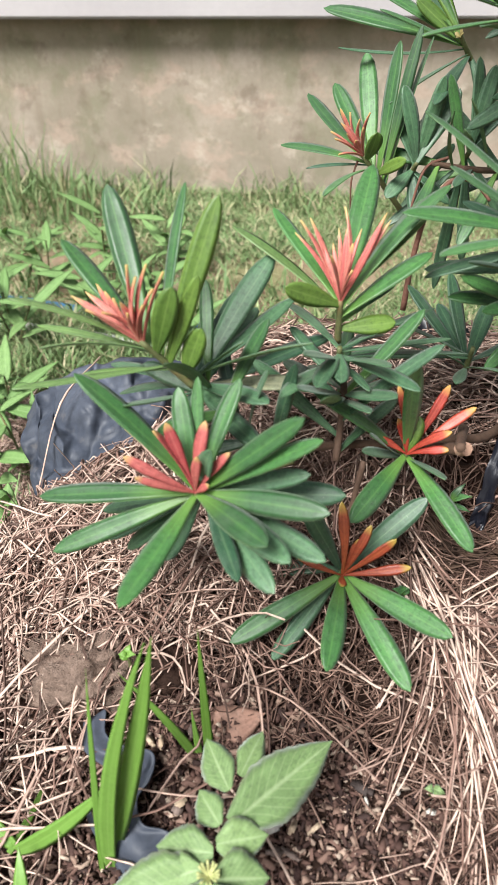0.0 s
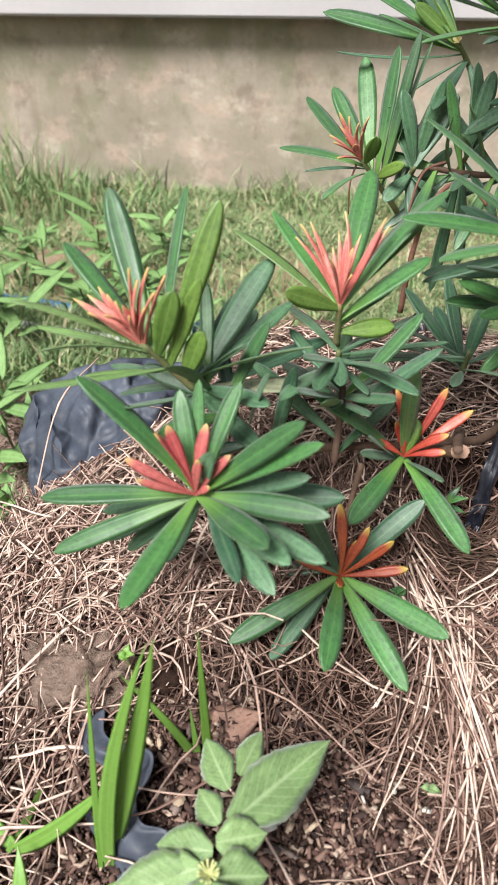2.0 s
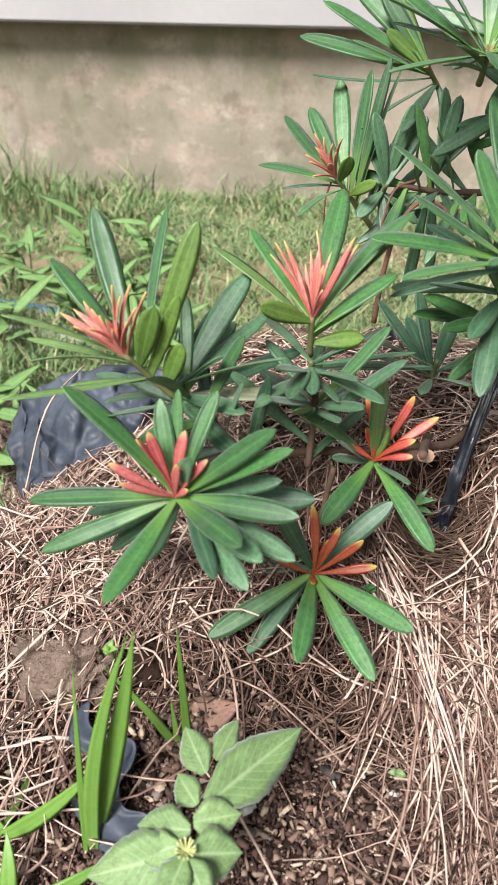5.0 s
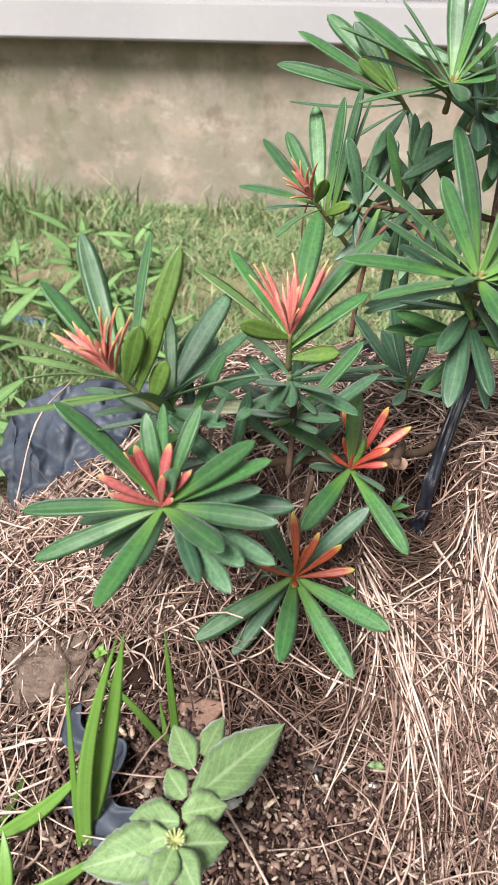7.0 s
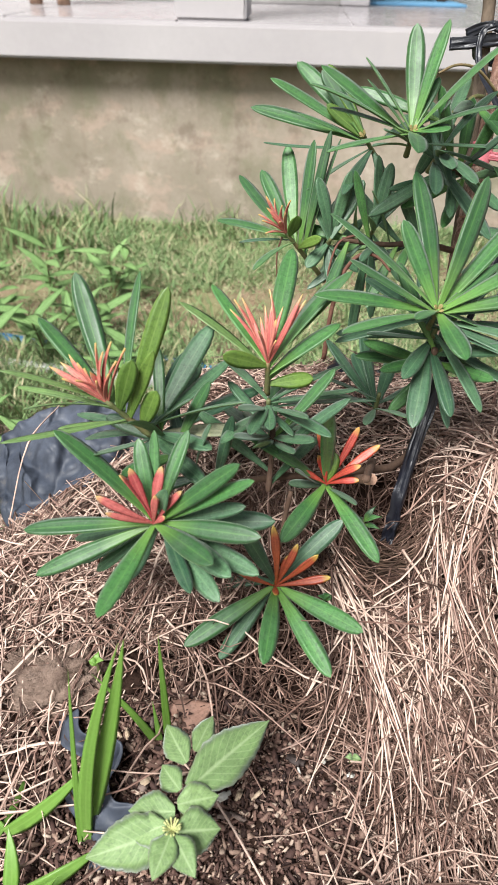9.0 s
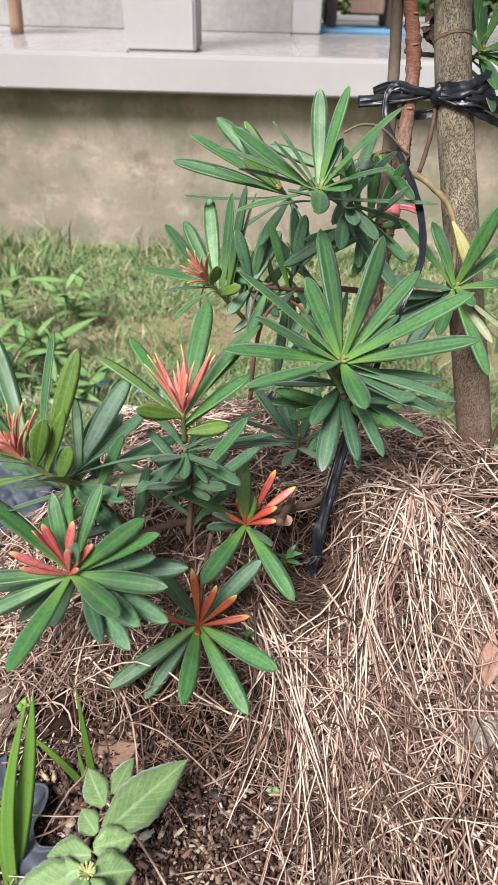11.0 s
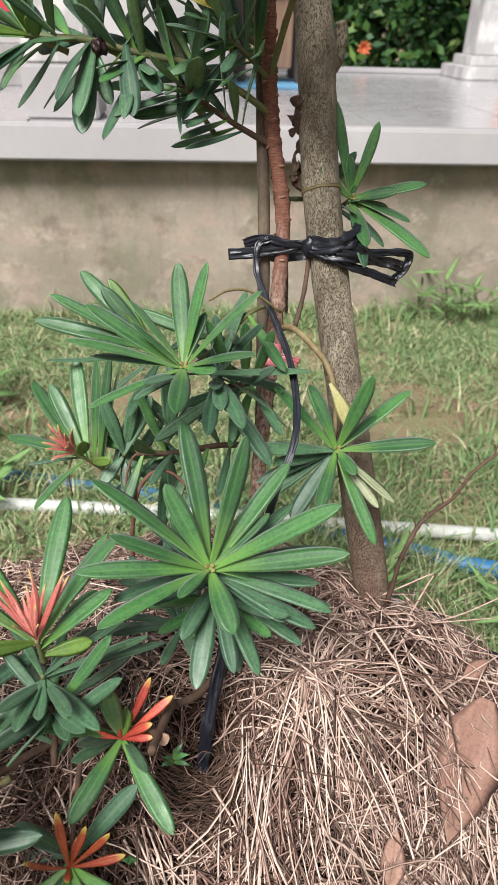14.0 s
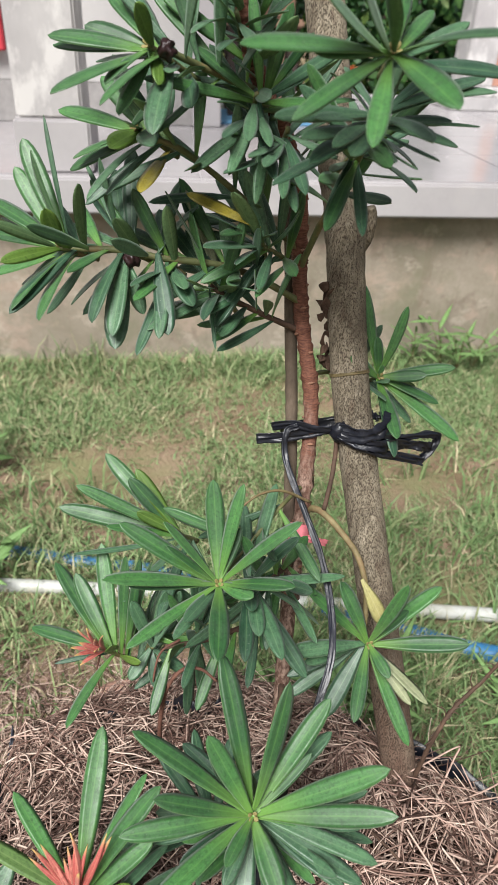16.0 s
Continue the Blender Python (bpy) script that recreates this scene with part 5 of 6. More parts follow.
shoot((0.178, 0.668, 0.658), (0.20, -0.61, 0.76), sky=0.3,
      old=[(-18, 6, 60, 14, 2), (16, 7, 71, 14, 8), (24, 30, 55, 13, 4), (29, 22, 54, 15, 0), (9, 46, 33, 13, 10), (-24, 28, 44, 12, 6), (-22, -24, -18, 14, 10), (7, -27, -31, 14, 14), (34, -15, -23, 12, 12)])
shoot((0.222, 0.676, 0.668), (0.15, -0.62, 0.77), sky=0.3,
      old=[(-2, 24, 66, 14, 0), (11, 13, 63, 14, 2), (-8, -30, 24, 15, 6), (37, 22, 41, 13, 4), (9, -23, -85, 14, 12), (36, -12, -47, 13, 10), (-10, -16, -114, 13, 16)])
shoot((0.391, 0.644, 0.673), (0.10, -0.75, 0.65), sky=0.6,
      mature=[(-65, 16, 66, 14, 5), (-28, 29, 59, 16, 3), (25, -7, 87, 16, 4), (72, 16, 58, 17, 6), (40, 13, 31, 14, 1), (90, -26, 23, 18, 3), (31, -73, -62, 15, 6), (11, -36, -6, 13, 0), (-28, -71, -21, 14, 4)],
      old=[(-85, -19, 16, 17, 8), (-47, -48, -48, 18, 12), (-80, -31, -38, 14, 18), (-79, -15, -26, 13, 14), (-64, -28, 7, 14, 20)],
      pale=[(49, -55, -25, 14, 6), (38, -43, -41, 11, 4)])
shoot((0.422, 0.831, 0.873), (0.30, -0.75, 0.60), sky=0.2,
      mature=[(-21, 29, 93, 15, 2), (26, 14, 75, 12, 4), (-39, -21, 34, 17, 2), (-3, 15, 40, 13, 1), (1, 0, 14, 10, 0), (77, -23, 23, 15, 8), (44, -24, 14, 14, 3), (60, -31, -16, 15, 3), (79, -59, -45, 17, 5), (3, -79, -28, 17, 3)],
      tender=[(41, -16, -3, 10, 8)],
      old=[(4, -83, -47, 17, 6), (42, -33, -36, 13, 18), (10, -27, 10, 12, 14)])
shoot((0.342, 0.666, 1.176), (0.00, -0.82, 0.57), sky=0.25,
      mature=[(-97, -56, 4, 15, 3), (-52, -26, -1, 10, 1), (-69, -66, -29, 10, 4), (16, -80, -21, 17, 2), (31, -90, 14, 16, 5), (-56, -55, 31, 17, 6), (-36, -51, 35, 15, 4), (36, 41, 25, 10, 6), (15, 42, 40, 11, 2), (-24, -70, -40, 13, 6), (-21, -48, 33, 13, 3)],
      old=[(99, 34, -5, 13, 14), (62, 38, 23, 10, 12)])
shoot((0.349, 0.697, 1.140), (0.11, -0.84, 0.53), sky=0.4,
      old=[(-79, -50, 3, 13, 4), (-52, -47, 5, 10, 10), (-40, -57, -8, 11, 14), (17, -64, -6, 16, 6), (65, 26, -1, 11, 14), (68, 9, -14, 12, 18), (-28, -51, -15, 15, 10), (5, -49, -8, 10, 22), (63, 44, 33, 11, 4), (87, 46, 20, 12, 2), (96, 36, 15, 12, 8), (-51, -60, -12, 13, 26), (-73, -64, -22, 11, 34), (-12, 64, 25, 10, 6), (-17, 79, 24, 10, 14), (59, 49, -33, 10, 28), (4, -70, -6, 11, 34)],
      narrow=[(87, 22, -2, 4, 18), (25, -75, -9, 4, 20), (17, -67, -13, 4, 26)])
shoot((0.109, 0.809, 1.015), (-0.88, -0.31, 0.36),
      mature=[(-37, 52, 82, 18, 8), (-40, 45, 58, 15, 2), (-74, 53, 30, 17, 4), (-82, 54, 0, 17, 6), (-85, 34, -34, 16, 8), (-40, -75, -25, 14, 10), (-24, -82, -30, 16, 16), (-60, 52, 12, 15, 2)],
      tender=[(-6, -28, 41, 15, 3), (-39, -58, 6, 12, 2), (4, -23, 18, 15, 6)],
      old=[(5, -46, 70, 14, 24), (-29, 56, 31, 14, 20), (-60, 33, -41, 13, 16)],
      narrow=[(-15, 32, 104, 5, 10)])
shoot((0.162, 0.812, 1.013), (-0.85, -0.32, 0.42),
      old=[(-61, 17, -55, 12, 10), (-26, -59, -44, 17, 2), (-13, -63, -54, 18, 6), (-7, -55, -71, 22, 0), (-8, 56, 57, 16, 2), (3, 46, 80, 17, 10), (-41, 64, 36, 14, 14), (-74, 36, 19, 13, 18), (-18, -39, 44, 14, 20), (18, -27, -50, 15, 0)],
      narrow=[(-37, 60, 65, 5, 4)])
shoot((0.199, 0.815, 1.004), (-0.67, -0.33, 0.67),
      old=[(-32, -67, -59, 13, 10), (-8, -70, -45, 13, 4), (8, -61, -52, 18, -8), (21, -39, -27, 18, 6), (8, -39, -7, 16, 14), (-7, -30, 63, 13, 16), (-5, 51, 32, 13, 2), (22, 69, 50, 13, -6), (37, 34, 33, 14, -8), (-39, -46, -1, 14, 16)])
shoot((0.181, 0.814, 1.111), (-0.62, -0.61, 0.50), sky=0.55,
      mature=[(-75, 36, 13, 17, 12), (-32, 53, 57, 15, 18), (-63, 18, -23, 15, 10), (-71, 29, -33, 16, 14), (-47, 55, 43, 15, 24)],
      tender=[(-23, -36, -8, 17, 4), (-5, -37, 7, 15, 2)],
      old=[(-51, -56, -37, 9, 18), (-7, 62, 56, 14, 30), (11, -69, 0, 17, 6), (-42, -46, -33, 11, 26), (7, 73, 41, 14, 34), (-47, 13, -12, 13, 16)],
      sere=[(-23, -57, -23, 17, 40)])
shoot((0.194, 0.787, 1.170), (-0.64, -0.64, 0.43), sky=0.5,
      mature=[(-78, 32, -1, 17, 6), (-85, 19, 9, 17, 14), (-73, -47, -26, 16, 8), (-26, -46, -39, 14, 6), (-60, 32, 17, 17, 16), (-34, -29, -22, 12, 4), (-33, -46, -19, 14, 14), (-38, 47, 36, 15, 12)],
      tender=[(-10, -31, 27, 14, 4), (1, -30, -20, 12, 8)],
      old=[(-15, -72, -41, 19, 26), (-57, 40, -6, 15, 20), (2, -57, -18, 16, 44), (-29, 46, 45, 14, 22), (-5, -40, -3, 12, 30), (8, 26, 53, 14, 46)])
shoot((0.288, 0.815, 1.020), (-0.20, -0.61, 0.76),
      old=[(-31, -37, 53, 19, 4), (-5, 65, 46, 17, 0), (-53, -15, 29, 14, 2), (-57, -43, 12, 16, 8), (-52, 45, 11, 13, 12), (-40, 67, 46, 13, 8), (-28, -34, -5, 13, 10), (-48, -43, -54, 14, 20), (-4, 62, 67, 13, 6), (7, -27, 12, 13, -4), (-54, -43, -47, 13, 26)],
      sere=[(-64, 15, 25, 15, -20)])
shoot((0.130, 0.446, 0.562), (0.05, -0.30, 0.95),
      old=[(-27, 62, -19, 14, 0), (-26, -63, 42, 14, 4), (35, -41, 27, 13, 4), (30, 71, -21, 14, 0), (58, 60, -13, 13, 6), (-48, 68, -13, 13, 8), (-6, -36, 16, 13, 8), (20, -38, 16, 12, 10)])
shoot((0.276, 0.801, 1.140), (0.00, -0.83, 0.55),
      old=[(-32, -40, 10, 7, 28), (40, 10, 15, 7, 33), (0, -45, -18, 7, 14), (-8, 70, 43, 11, 38), (2, 72, 41, 11, 28), (37, 65, 37, 11, 36), (-33, 56, 50, 10, 38), (-13, -85, -16, 11, 15), (-29, -83, -4, 11, 40), (21, 67, 44, 10, 25), (32, -79, 10, 10, 30), (-44, 63, 25, 9, 17), (56, 52, 28, 11, 33), (4, -85, -16, 10, 23)])
shoot((0.259, 0.806, 1.193), (-0.22, -0.81, 0.54),
      old=[(-44, 53, 50, 11, 38), (-30, 58, 54, 11, 37), (29, 64, 45, 11, 23), (-39, -79, -4, 11, 18), (7, -87, -15, 11, 13), (-24, -86, -3, 11, 38), (24, -84, 12, 11, 20), (-57, 56, 16, 11, 32), (8, 58, 62, 10, 34), (28, -83, 0, 11, 28), (60, 28, 47, 10, 40), (-19, 59, 57, 10, 29)])
shoot((0.235, 0.812, 0.988), (-0.50, -0.50, 0.70),
      old=[(-58, 44, 67, 15, 35), (-40, 32, 97, 16, 40), (-47, 30, 99, 14, 67), (-17, 76, 41, 12, 43), (-19, -89, 10, 12, 31), (-20, -67, 3, 10, 59), (9, -82, 36, 14, 29), (-11, 87, 11, 13, 58), (-65, 53, -24, 13, 49)],
      narrow=[(3, -65, -38, 4, 9), (39, -40, 10, 3, 19), (-67, -39, -27, 4, 19)],
      pale=[(-33, 30, 91, 15, 36)])
shoot((0.233, 0.547, 0.547), (0.00, -0.41, 0.91),
      old=[(-53, 56, 45, 13, 25), (-16, 72, 51, 15, 24), (-21, 80, 16, 13, 23), (-103, -14, 2, 14, 14), (-62, -42, 40, 13, 26), (-68, -25, 40, 11, 12), (16, -76, 41, 13, 28), (25, 78, 26, 15, 26), (60, 57, -3, 13, 20), (-17, -61, 21, 10, 29)])
shoot((0.300, 0.784, 1.118), (0.00, -0.83, 0.55),
      old=[(-37, -80, -2, 10, 16), (-53, -68, -7, 10, 37), (-15, 75, 33, 9, 31), (24, -84, -4, 10, 10), (5, -82, -27, 11, 15), (37, 72, 26, 10, 23), (-11, -82, -27, 11, 23), (-26, -85, -6, 12, 20), (57, 57, 17, 11, 30), (2, -82, -31, 10, 39)])
shoot((0.353, 0.744, 1.114), (0.22, -0.81, 0.54),
      old=[(-29, -85, 8, 11, 33), (65, 53, 8, 11, 30), (-24, -85, 20, 12, 26), (49, 64, 27, 11, 40), (27, -84, -8, 11, 23), (10, 81, 27, 11, 11), (44, 74, 0, 11, 40), (70, 41, 24, 10, 32), (-7, -76, -42, 10, 18), (-32, -73, -38, 11, 22)])


# ---------- stake, stick and ties ----------
def stake():
    s = thing("stake", (0.447, 0.6, 0.42), "grey mottled round wooden stake with a cut branch stub", "stake")
    part("pole", tube("pole", [(0.449, 0.597, 0.44), (0.438, 0.642, 0.535), (0.407, 0.743, 0.73), (0.3865, 0.822, 0.883), (0.381, 0.889, 1.014), (0.372, 0.922, 1.078), (0.361, 0.986, 1.202), (0.352, 1.03, 1.29)],
                      0.0195, 0.0198, M_STAKE, 28, 14, 0.025, 4, ((0.565, 0.008, 0.08),)), s)
    part("node_ring", tube("node_ring", [(0.3868, 0.8207, 0.8806), (0.3865, 0.822, 0.883), (0.3863, 0.8227, 0.8845)], 0.0206, 0.0208, M_TANSTEM, 28, 3, 0.04, 6), s)
    part("branch_stub", tube("branch_stub", [(0.393, 0.9, 0.985), (0.404, 0.9, 0.996), (0.4085, 0.899, 1.01), (0.409, 0.898, 1.024), (0.407, 0.897, 1.032)], 0.0098, 0.0055, M_STAKE, 14, 5, 0.1, 7), s, "snapped grey branch stub")
    rnd = random.Random(17)
    for i in range(22):
        k = rnd.random()
        at = Vector((0.361 + 0.007 * k + rnd.uniform(-0.005, 0.004), 0.858 - 0.02 * k + rnd.uniform(-0.006, 0.006), 0.958 - 0.078 * k))
        part("bark_flake", blade("bark_flake", at, Vector((rnd.uniform(-0.008, 0.008), rnd.uniform(-0.006, 0.002), rnd.uniform(-0.02, 0.02))), Vector((rnd.gauss(-0.4, 0.6), -1, rnd.gauss(0, 0.5))), rnd.uniform(0.007, 0.017), rnd.uniform(-0.004, 0.005), [M_BRANCH, M_STICK], "oval", 0.0012, 6, 0.5, 0.2, i), s, "dark peeling bark flake")


stake()
tagged(new("thin_stick", tube("thin_stick", [(0.318, 0.66, 0.43), (0.322, 0.72, 0.62), (0.326, 0.785, 0.782), (0.327, 0.822, 0.862), (0.326, 0.85, 0.924), (0.325, 0.88, 1.0), (0.322, 0.9, 1.06)], 0.0068, 0.0062, M_STICK, 12, 8, 0.06, 8)), "thin weathered grey brown stick behind the trunk", "stick")


def ribbon(name, pts, width, mat, parent, steps=10, twist=0.0, face=(0, -1, 0.3), crease=0.25, seed=0):
    """A creased plastic strip along pts."""
    path = spline(pts, steps)
    verts, faces = [], []
    cols = 7
    n = len(path)
    for i, p in enumerate(path):
        d = (path[min(i + 1, n - 1)] - path[max(i - 1, 0)]).normalized()
        f = Vector(face)
        f = (Matrix.Rotation(twist * i / n, 3, d) @ (f - d * f.dot(d))).normalized()
        u = d.cross(f).normalized()
        for k in range(cols):
            s = k / (cols - 1) - 0.5
            z = crease * width * noise.noise((i * 0.16, k * 0.9, seed)) + crease * width * 0.5 * math.cos(k * 2.4 + i * 0.08)
            z += crease * width * 0.35 * noise.noise((i * 0.9, k * 1.7, seed + 5))
            verts.append(p + u * s * width * (1 + 0.25 * noise.noise((i * 0.2, seed, 3))) + f * z)
    for i in range(n - 1):
        for k in range(cols - 1):
            a = i * cols + k
            faces.append((a, a + 1, a + cols + 1, a + cols))
    ob = part(name, mesh(name, verts, faces, mat), parent)
    ob.modifiers.new("thickness", "SOLIDIFY").thickness = 0.0008
    return ob


def tie():
    t = thing("plastic_tie", (0.37, 0.79, 0.83), "black plastic strip knotted round the trunk and the stake", "tie")
    ribbon("strip", [(0.288, 0.79, 0.824), (0.31, 0.788, 0.826), (0.335, 0.787, 0.829), (0.36, 0.788, 0.834), (0.375, 0.787, 0.835)], 0.011, M_TAPE, t, 8, 0.3, seed=1)
    ribbon("strip", [(0.305, 0.80, 0.832), (0.325, 0.79, 0.841), (0.345, 0.786, 0.837), (0.37, 0.786, 0.833)], 0.009, M_TAPE, t, 8, 0.5, seed=2)
    ribbon("strip", [(0.416, 0.792, 0.846), (0.418, 0.81, 0.838), (0.405, 0.842, 0.815), (0.37, 0.85, 0.805), (0.335, 0.838, 0.808), (0.322, 0.82, 0.818), (0.322, 0.803, 0.827), (0.335, 0.793, 0.83)], 0.012, M_TAPE, t, 8, 0.6, seed=3)
    ribbon("strip", [(0.37, 0.782, 0.834), (0.39, 0.768, 0.838), (0.412, 0.766, 0.836), (0.435, 0.774, 0.831), (0.46, 0.781, 0.829), (0.478, 0.785, 0.827), (0.481, 0.786, 0.82), (0.476, 0.785, 0.808), (0.467, 0.782, 0.8)], 0.008, M_TAPE, t, 8, 0.5, crease=0.5, seed=4)
    ribbon("strip", [(0.469, 0.781, 0.797), (0.455, 0.777, 0.803), (0.435, 0.77, 0.812), (0.415, 0.763, 0.82), (0.39, 0.765, 0.829), (0.372, 0.78, 0.833)], 0.009, M_TAPE, t, 8, 0.4, crease=0.5, seed=14)
    ribbon("strip", [(0.372, 0.78, 0.836), (0.39, 0.764, 0.84), (0.405, 0.762, 0.845), (0.418, 0.77, 0.85), (0.424, 0.782, 0.854)], 0.017, M_TAPE, t, 8, 0.3, crease=0.3, seed=8)
    ribbon("strip", [(0.374, 0.779, 0.832), (0.395, 0.762, 0.832), (0.415, 0.762, 0.83), (0.432, 0.772, 0.825)], 0.013, M_TAPE, t, 8, 0.4, crease=0.35, seed=18)
    ribbon("strip", [(0.425, 0.767, 0.828), (0.445, 0.775, 0.822), (0.462, 0.779, 0.817), (0.474, 0.783, 0.812)], 0.012, M_TAPE, t, 8, 0.4, crease=0.5, seed=24)
    bm = bmesh.new()
    bmesh.ops.create_icosphere(bm, subdivisions=3, radius=1)
    for v in bm.verts:
        k = 1 + 0.35 * noise.noise(v.co * 2.2) + 0.15 * noise.noise(v.co * 6)
        v.co = Vector((0.3735, 0.785, 0.834)) + Vector((v.co.x * 0.009, v.co.y * 0.007, v.co.z * 0.011)) * k
    part("knot", bm_mesh("knot", bm, M_TAPE, True), t)
    ribbon("tail", [(0.33, 0.786, 0.842), (0.318, 0.785, 0.835), (0.317, 0.77, 0.81), (0.331, 0.722, 0.781), (0.343, 0.676, 0.755), (0.345, 0.632, 0.731), (0.338, 0.596, 0.713), (0.32, 0.566, 0.68), (0.295, 0.54, 0.61), (0.28, 0.524, 0.56), (0.268, 0.501, 0.52), (0.26, 0.484, 0.483), (0.256, 0.474, 0.452), (0.253, 0.47, 0.425)], 0.0062, M_TAPE, t, 12, 0.8, crease=0.3, seed=5)
    w = thing("peg_strip", (0.25, 0.48, 0.44), "black plastic strip running down into the mulch", "tie")
    ribbon("strip", [(0.29, 0.545, 0.605), (0.279, 0.525, 0.56), (0.267, 0.503, 0.52), (0.258, 0.484, 0.483), (0.254, 0.474, 0.452), (0.252, 0.47, 0.434), (0.251, 0.468, 0.42)], 0.012, M_TAPE, w, 10, 0.5, crease=0.4, seed=7)
    p = thing("pink_marker", (0.334, 0.752, 0.726), "faded pink plastic tape wrapped round the trunk", "tape")
    part("band", tube("band", [(0.332, 0.746, 0.716), (0.334, 0.751, 0.727), (0.335, 0.756, 0.738)], 0.0112, 0.0105, M_PINKTAPE, 16, 4, 0.07, 9), p)
    ribbon("loose_end", [(0.34, 0.742, 0.728), (0.352, 0.738, 0.727), (0.362, 0.738, 0.723)], 0.008, M_PINKTAPE, p, 5, 0.4, seed=6)


tie()


# ---------- weeds and litter on the heap ----------
def grass_tuft(name, at, blades, label):
    g = thing(name, at, label, "grass")
    for i, (dx, dy, dz, w, bow, *sway) in enumerate(blades):
        base = Vector(at) + Vector((0.003 * math.cos(i * 2), 0.003 * math.sin(i * 2), -0.005))
        part("blade", blade("blade", base, Vector((dx, dy, dz)) / 1000, Vector((0.2, -0.8, 0.6)), w / 1000, bow / 1000, [M_BLADE, M_BLADE], "grass", 0.0006, 12, 0.13, 0.0, 70 + i, sway[0] / 1000 if sway else 0.0), g)


def weed(name, at, leaves, stem_top, label, mat=None):
    g = thing(name, at, label, "weed")
    part("stem", tube("stem", [at, tuple((a + b) / 2 for a, b in zip(at, stem_top)), stem_top], 0.002, 0.0013, M_GREENSTEM, 7, 5, 0.05), g)
    for i, (h, dx, dy, dz, w) in enumerate(leaves):
        base = Vector(at).lerp(Vector(stem_top), h)
        nrm = Vector((0, -0.35, 1))
        part("leaf", blade("leaf", base, Vector((dx, dy, dz)) / 1000, nrm, w / 1000, 0.006, [mat or M_WEED, mat or M_WEED], "oval", 0.0007, 18, 0.18, 0.05, 170 + i), g)


def dry_leaf(at, d, w, nrm, label, bow=0.01, seed=0):
    tagged(new("dry_leaf", blade("dry_leaf", at, d, Vector(nrm), w, bow, [M_DRYLEAF, M_DRYLEAF], "oval", 0.0008, 18, 0.16, 0.035, seed)), label, "leaf")


grass_tuft("grass_tuft", (0.003, 0.207, 0.335), [(37, 33, 208, 12, 6, -16), (45, 31, 212, 16, -4, 6), (1, 43, 165, 5, 4, 0)], "broad bright green grass blades growing from the soil")
grass_tuft("grass_tuft", (0.059, 0.269, 0.350), [(-4, 13, 151, 7, 3, 0), (-51, 1, 109, 7, 6, 8), (-9, 16, 63, 6, 3, 0)], "thin bright green grass blades beside the weed")
grass_tuft("grass_tuft", (-0.063, 0.208, 0.335), [(67, 27, 63, 14, 8, 6), (-31, 22, 7, 12, 8, 0), (5, 62, -2, 6, 6, 4)], "broad drooping grass blades low on the soil")
grass_tuft("grass_tuft", (-0.043, 0.167, 0.325), [(65, 33, 28, 15, 26, -8), (-7, 33, 34, 13, 10, 6), (45, 3, 47, 14, 14, 0)], "broad arching grass blades at the edge of the soil")


def broad_weed():
    g = thing("weed", (0.086, 0.202, 0.335), "low green weed with broad toothed oval leaves", "weed")
    for pts in ([(0.086, 0.202, 0.335), (0.084, 0.196, 0.377), (0.082, 0.182, 0.418)], [(0.082, 0.182, 0.398), (0.087, 0.202, 0.413), (0.089, 0.221, 0.425)]):
        part("stem", tube("stem", pts, 0.0021, 0.0015, M_GREENSTEM, 7, 5, 0.08), g)
    for i, (base, dx, dy, dz, w) in enumerate((((0.089, 0.207, 0.428), 53, 61, -10, 34), ((0.085, 0.225, 0.428), -20, 32, -8, 21), ((0.090, 0.234, 0.428), 9, 33, -8, 16), ((0.083, 0.207, 0.425), -16, 19, -5, 18), ((0.082, 0.193, 0.424), -33, 2, -9, 26), ((0.083, 0.197, 0.426), 27, 11, -6, 24),
            ((0.080, 0.183, 0.420), -56, -14, -20, 34), ((0.084, 0.182, 0.420), 29, 8, -8, 30), ((0.081, 0.180, 0.420), -7, -28, 0, 20), ((0.084, 0.179, 0.420), 17, -23, 0, 20), ((0.077, 0.185, 0.422), -24, -5, -10, 22))):
        part("leaf", blade("leaf", base, Vector((dx, dy, dz)) / 1000, Vector((0.05 * math.sin(i * 3), -0.5, 0.85)), w / 1000, 0.003, [M_WEED, M_WEED], "oval", 0.0007, 22, 0.16, 0.06, 170 + i), g)
    for i in range(14):
        a = i * 2.4
        part("bud", tube("bud", [(0.082, 0.182, 0.421), (0.0816 + 0.003 * math.cos(a), 0.1823 + 0.003 * math.sin(a), 0.4240), (0.0816 + 0.006 * math.cos(a), 0.1823 + 0.006 * math.sin(a), 0.4270)], 0.0005, 0.0008, M_BUD, 5, 2, 0.1, i), g)


M_BUD = surface("weed_bud", (0.3, 0.36, 0.14), (0.5, 0.5, 0.22), 300, 60, 0.6)
broad_weed()
weed("weed", (0.2, 0.15, 0.32), [(1, 30, 12, 4, 22), (1, -28, 8, 4, 22), (1, 4, -30, 2, 20)], (0.2, 0.15, 0.37), "small green weed with oval leaves")
for x, y, z, h in ((-0.2, 0.5, 0.36, 0.07), (-0.165, 0.452, 0.37, 0.045), (-0.225, 0.44, 0.34, 0.07), (-0.185, 0.415, 0.35, 0.035)):
    weed("weed", (x, y, z), [(0.5, 26, -8, 8, 15), (0.6, -22, -12, 8, 14), (0.75, 6, -26, 10, 14), (0.85, -8, 20, 12, 13), (1, 18, -14, 12, 12), (1, -16, 2, 14, 12), (1, 4, -12, 18, 10)], (x + 0.008, y - 0.004, z + h), "small leafy green weed beside the plastic bag", M_LAWNWEED)
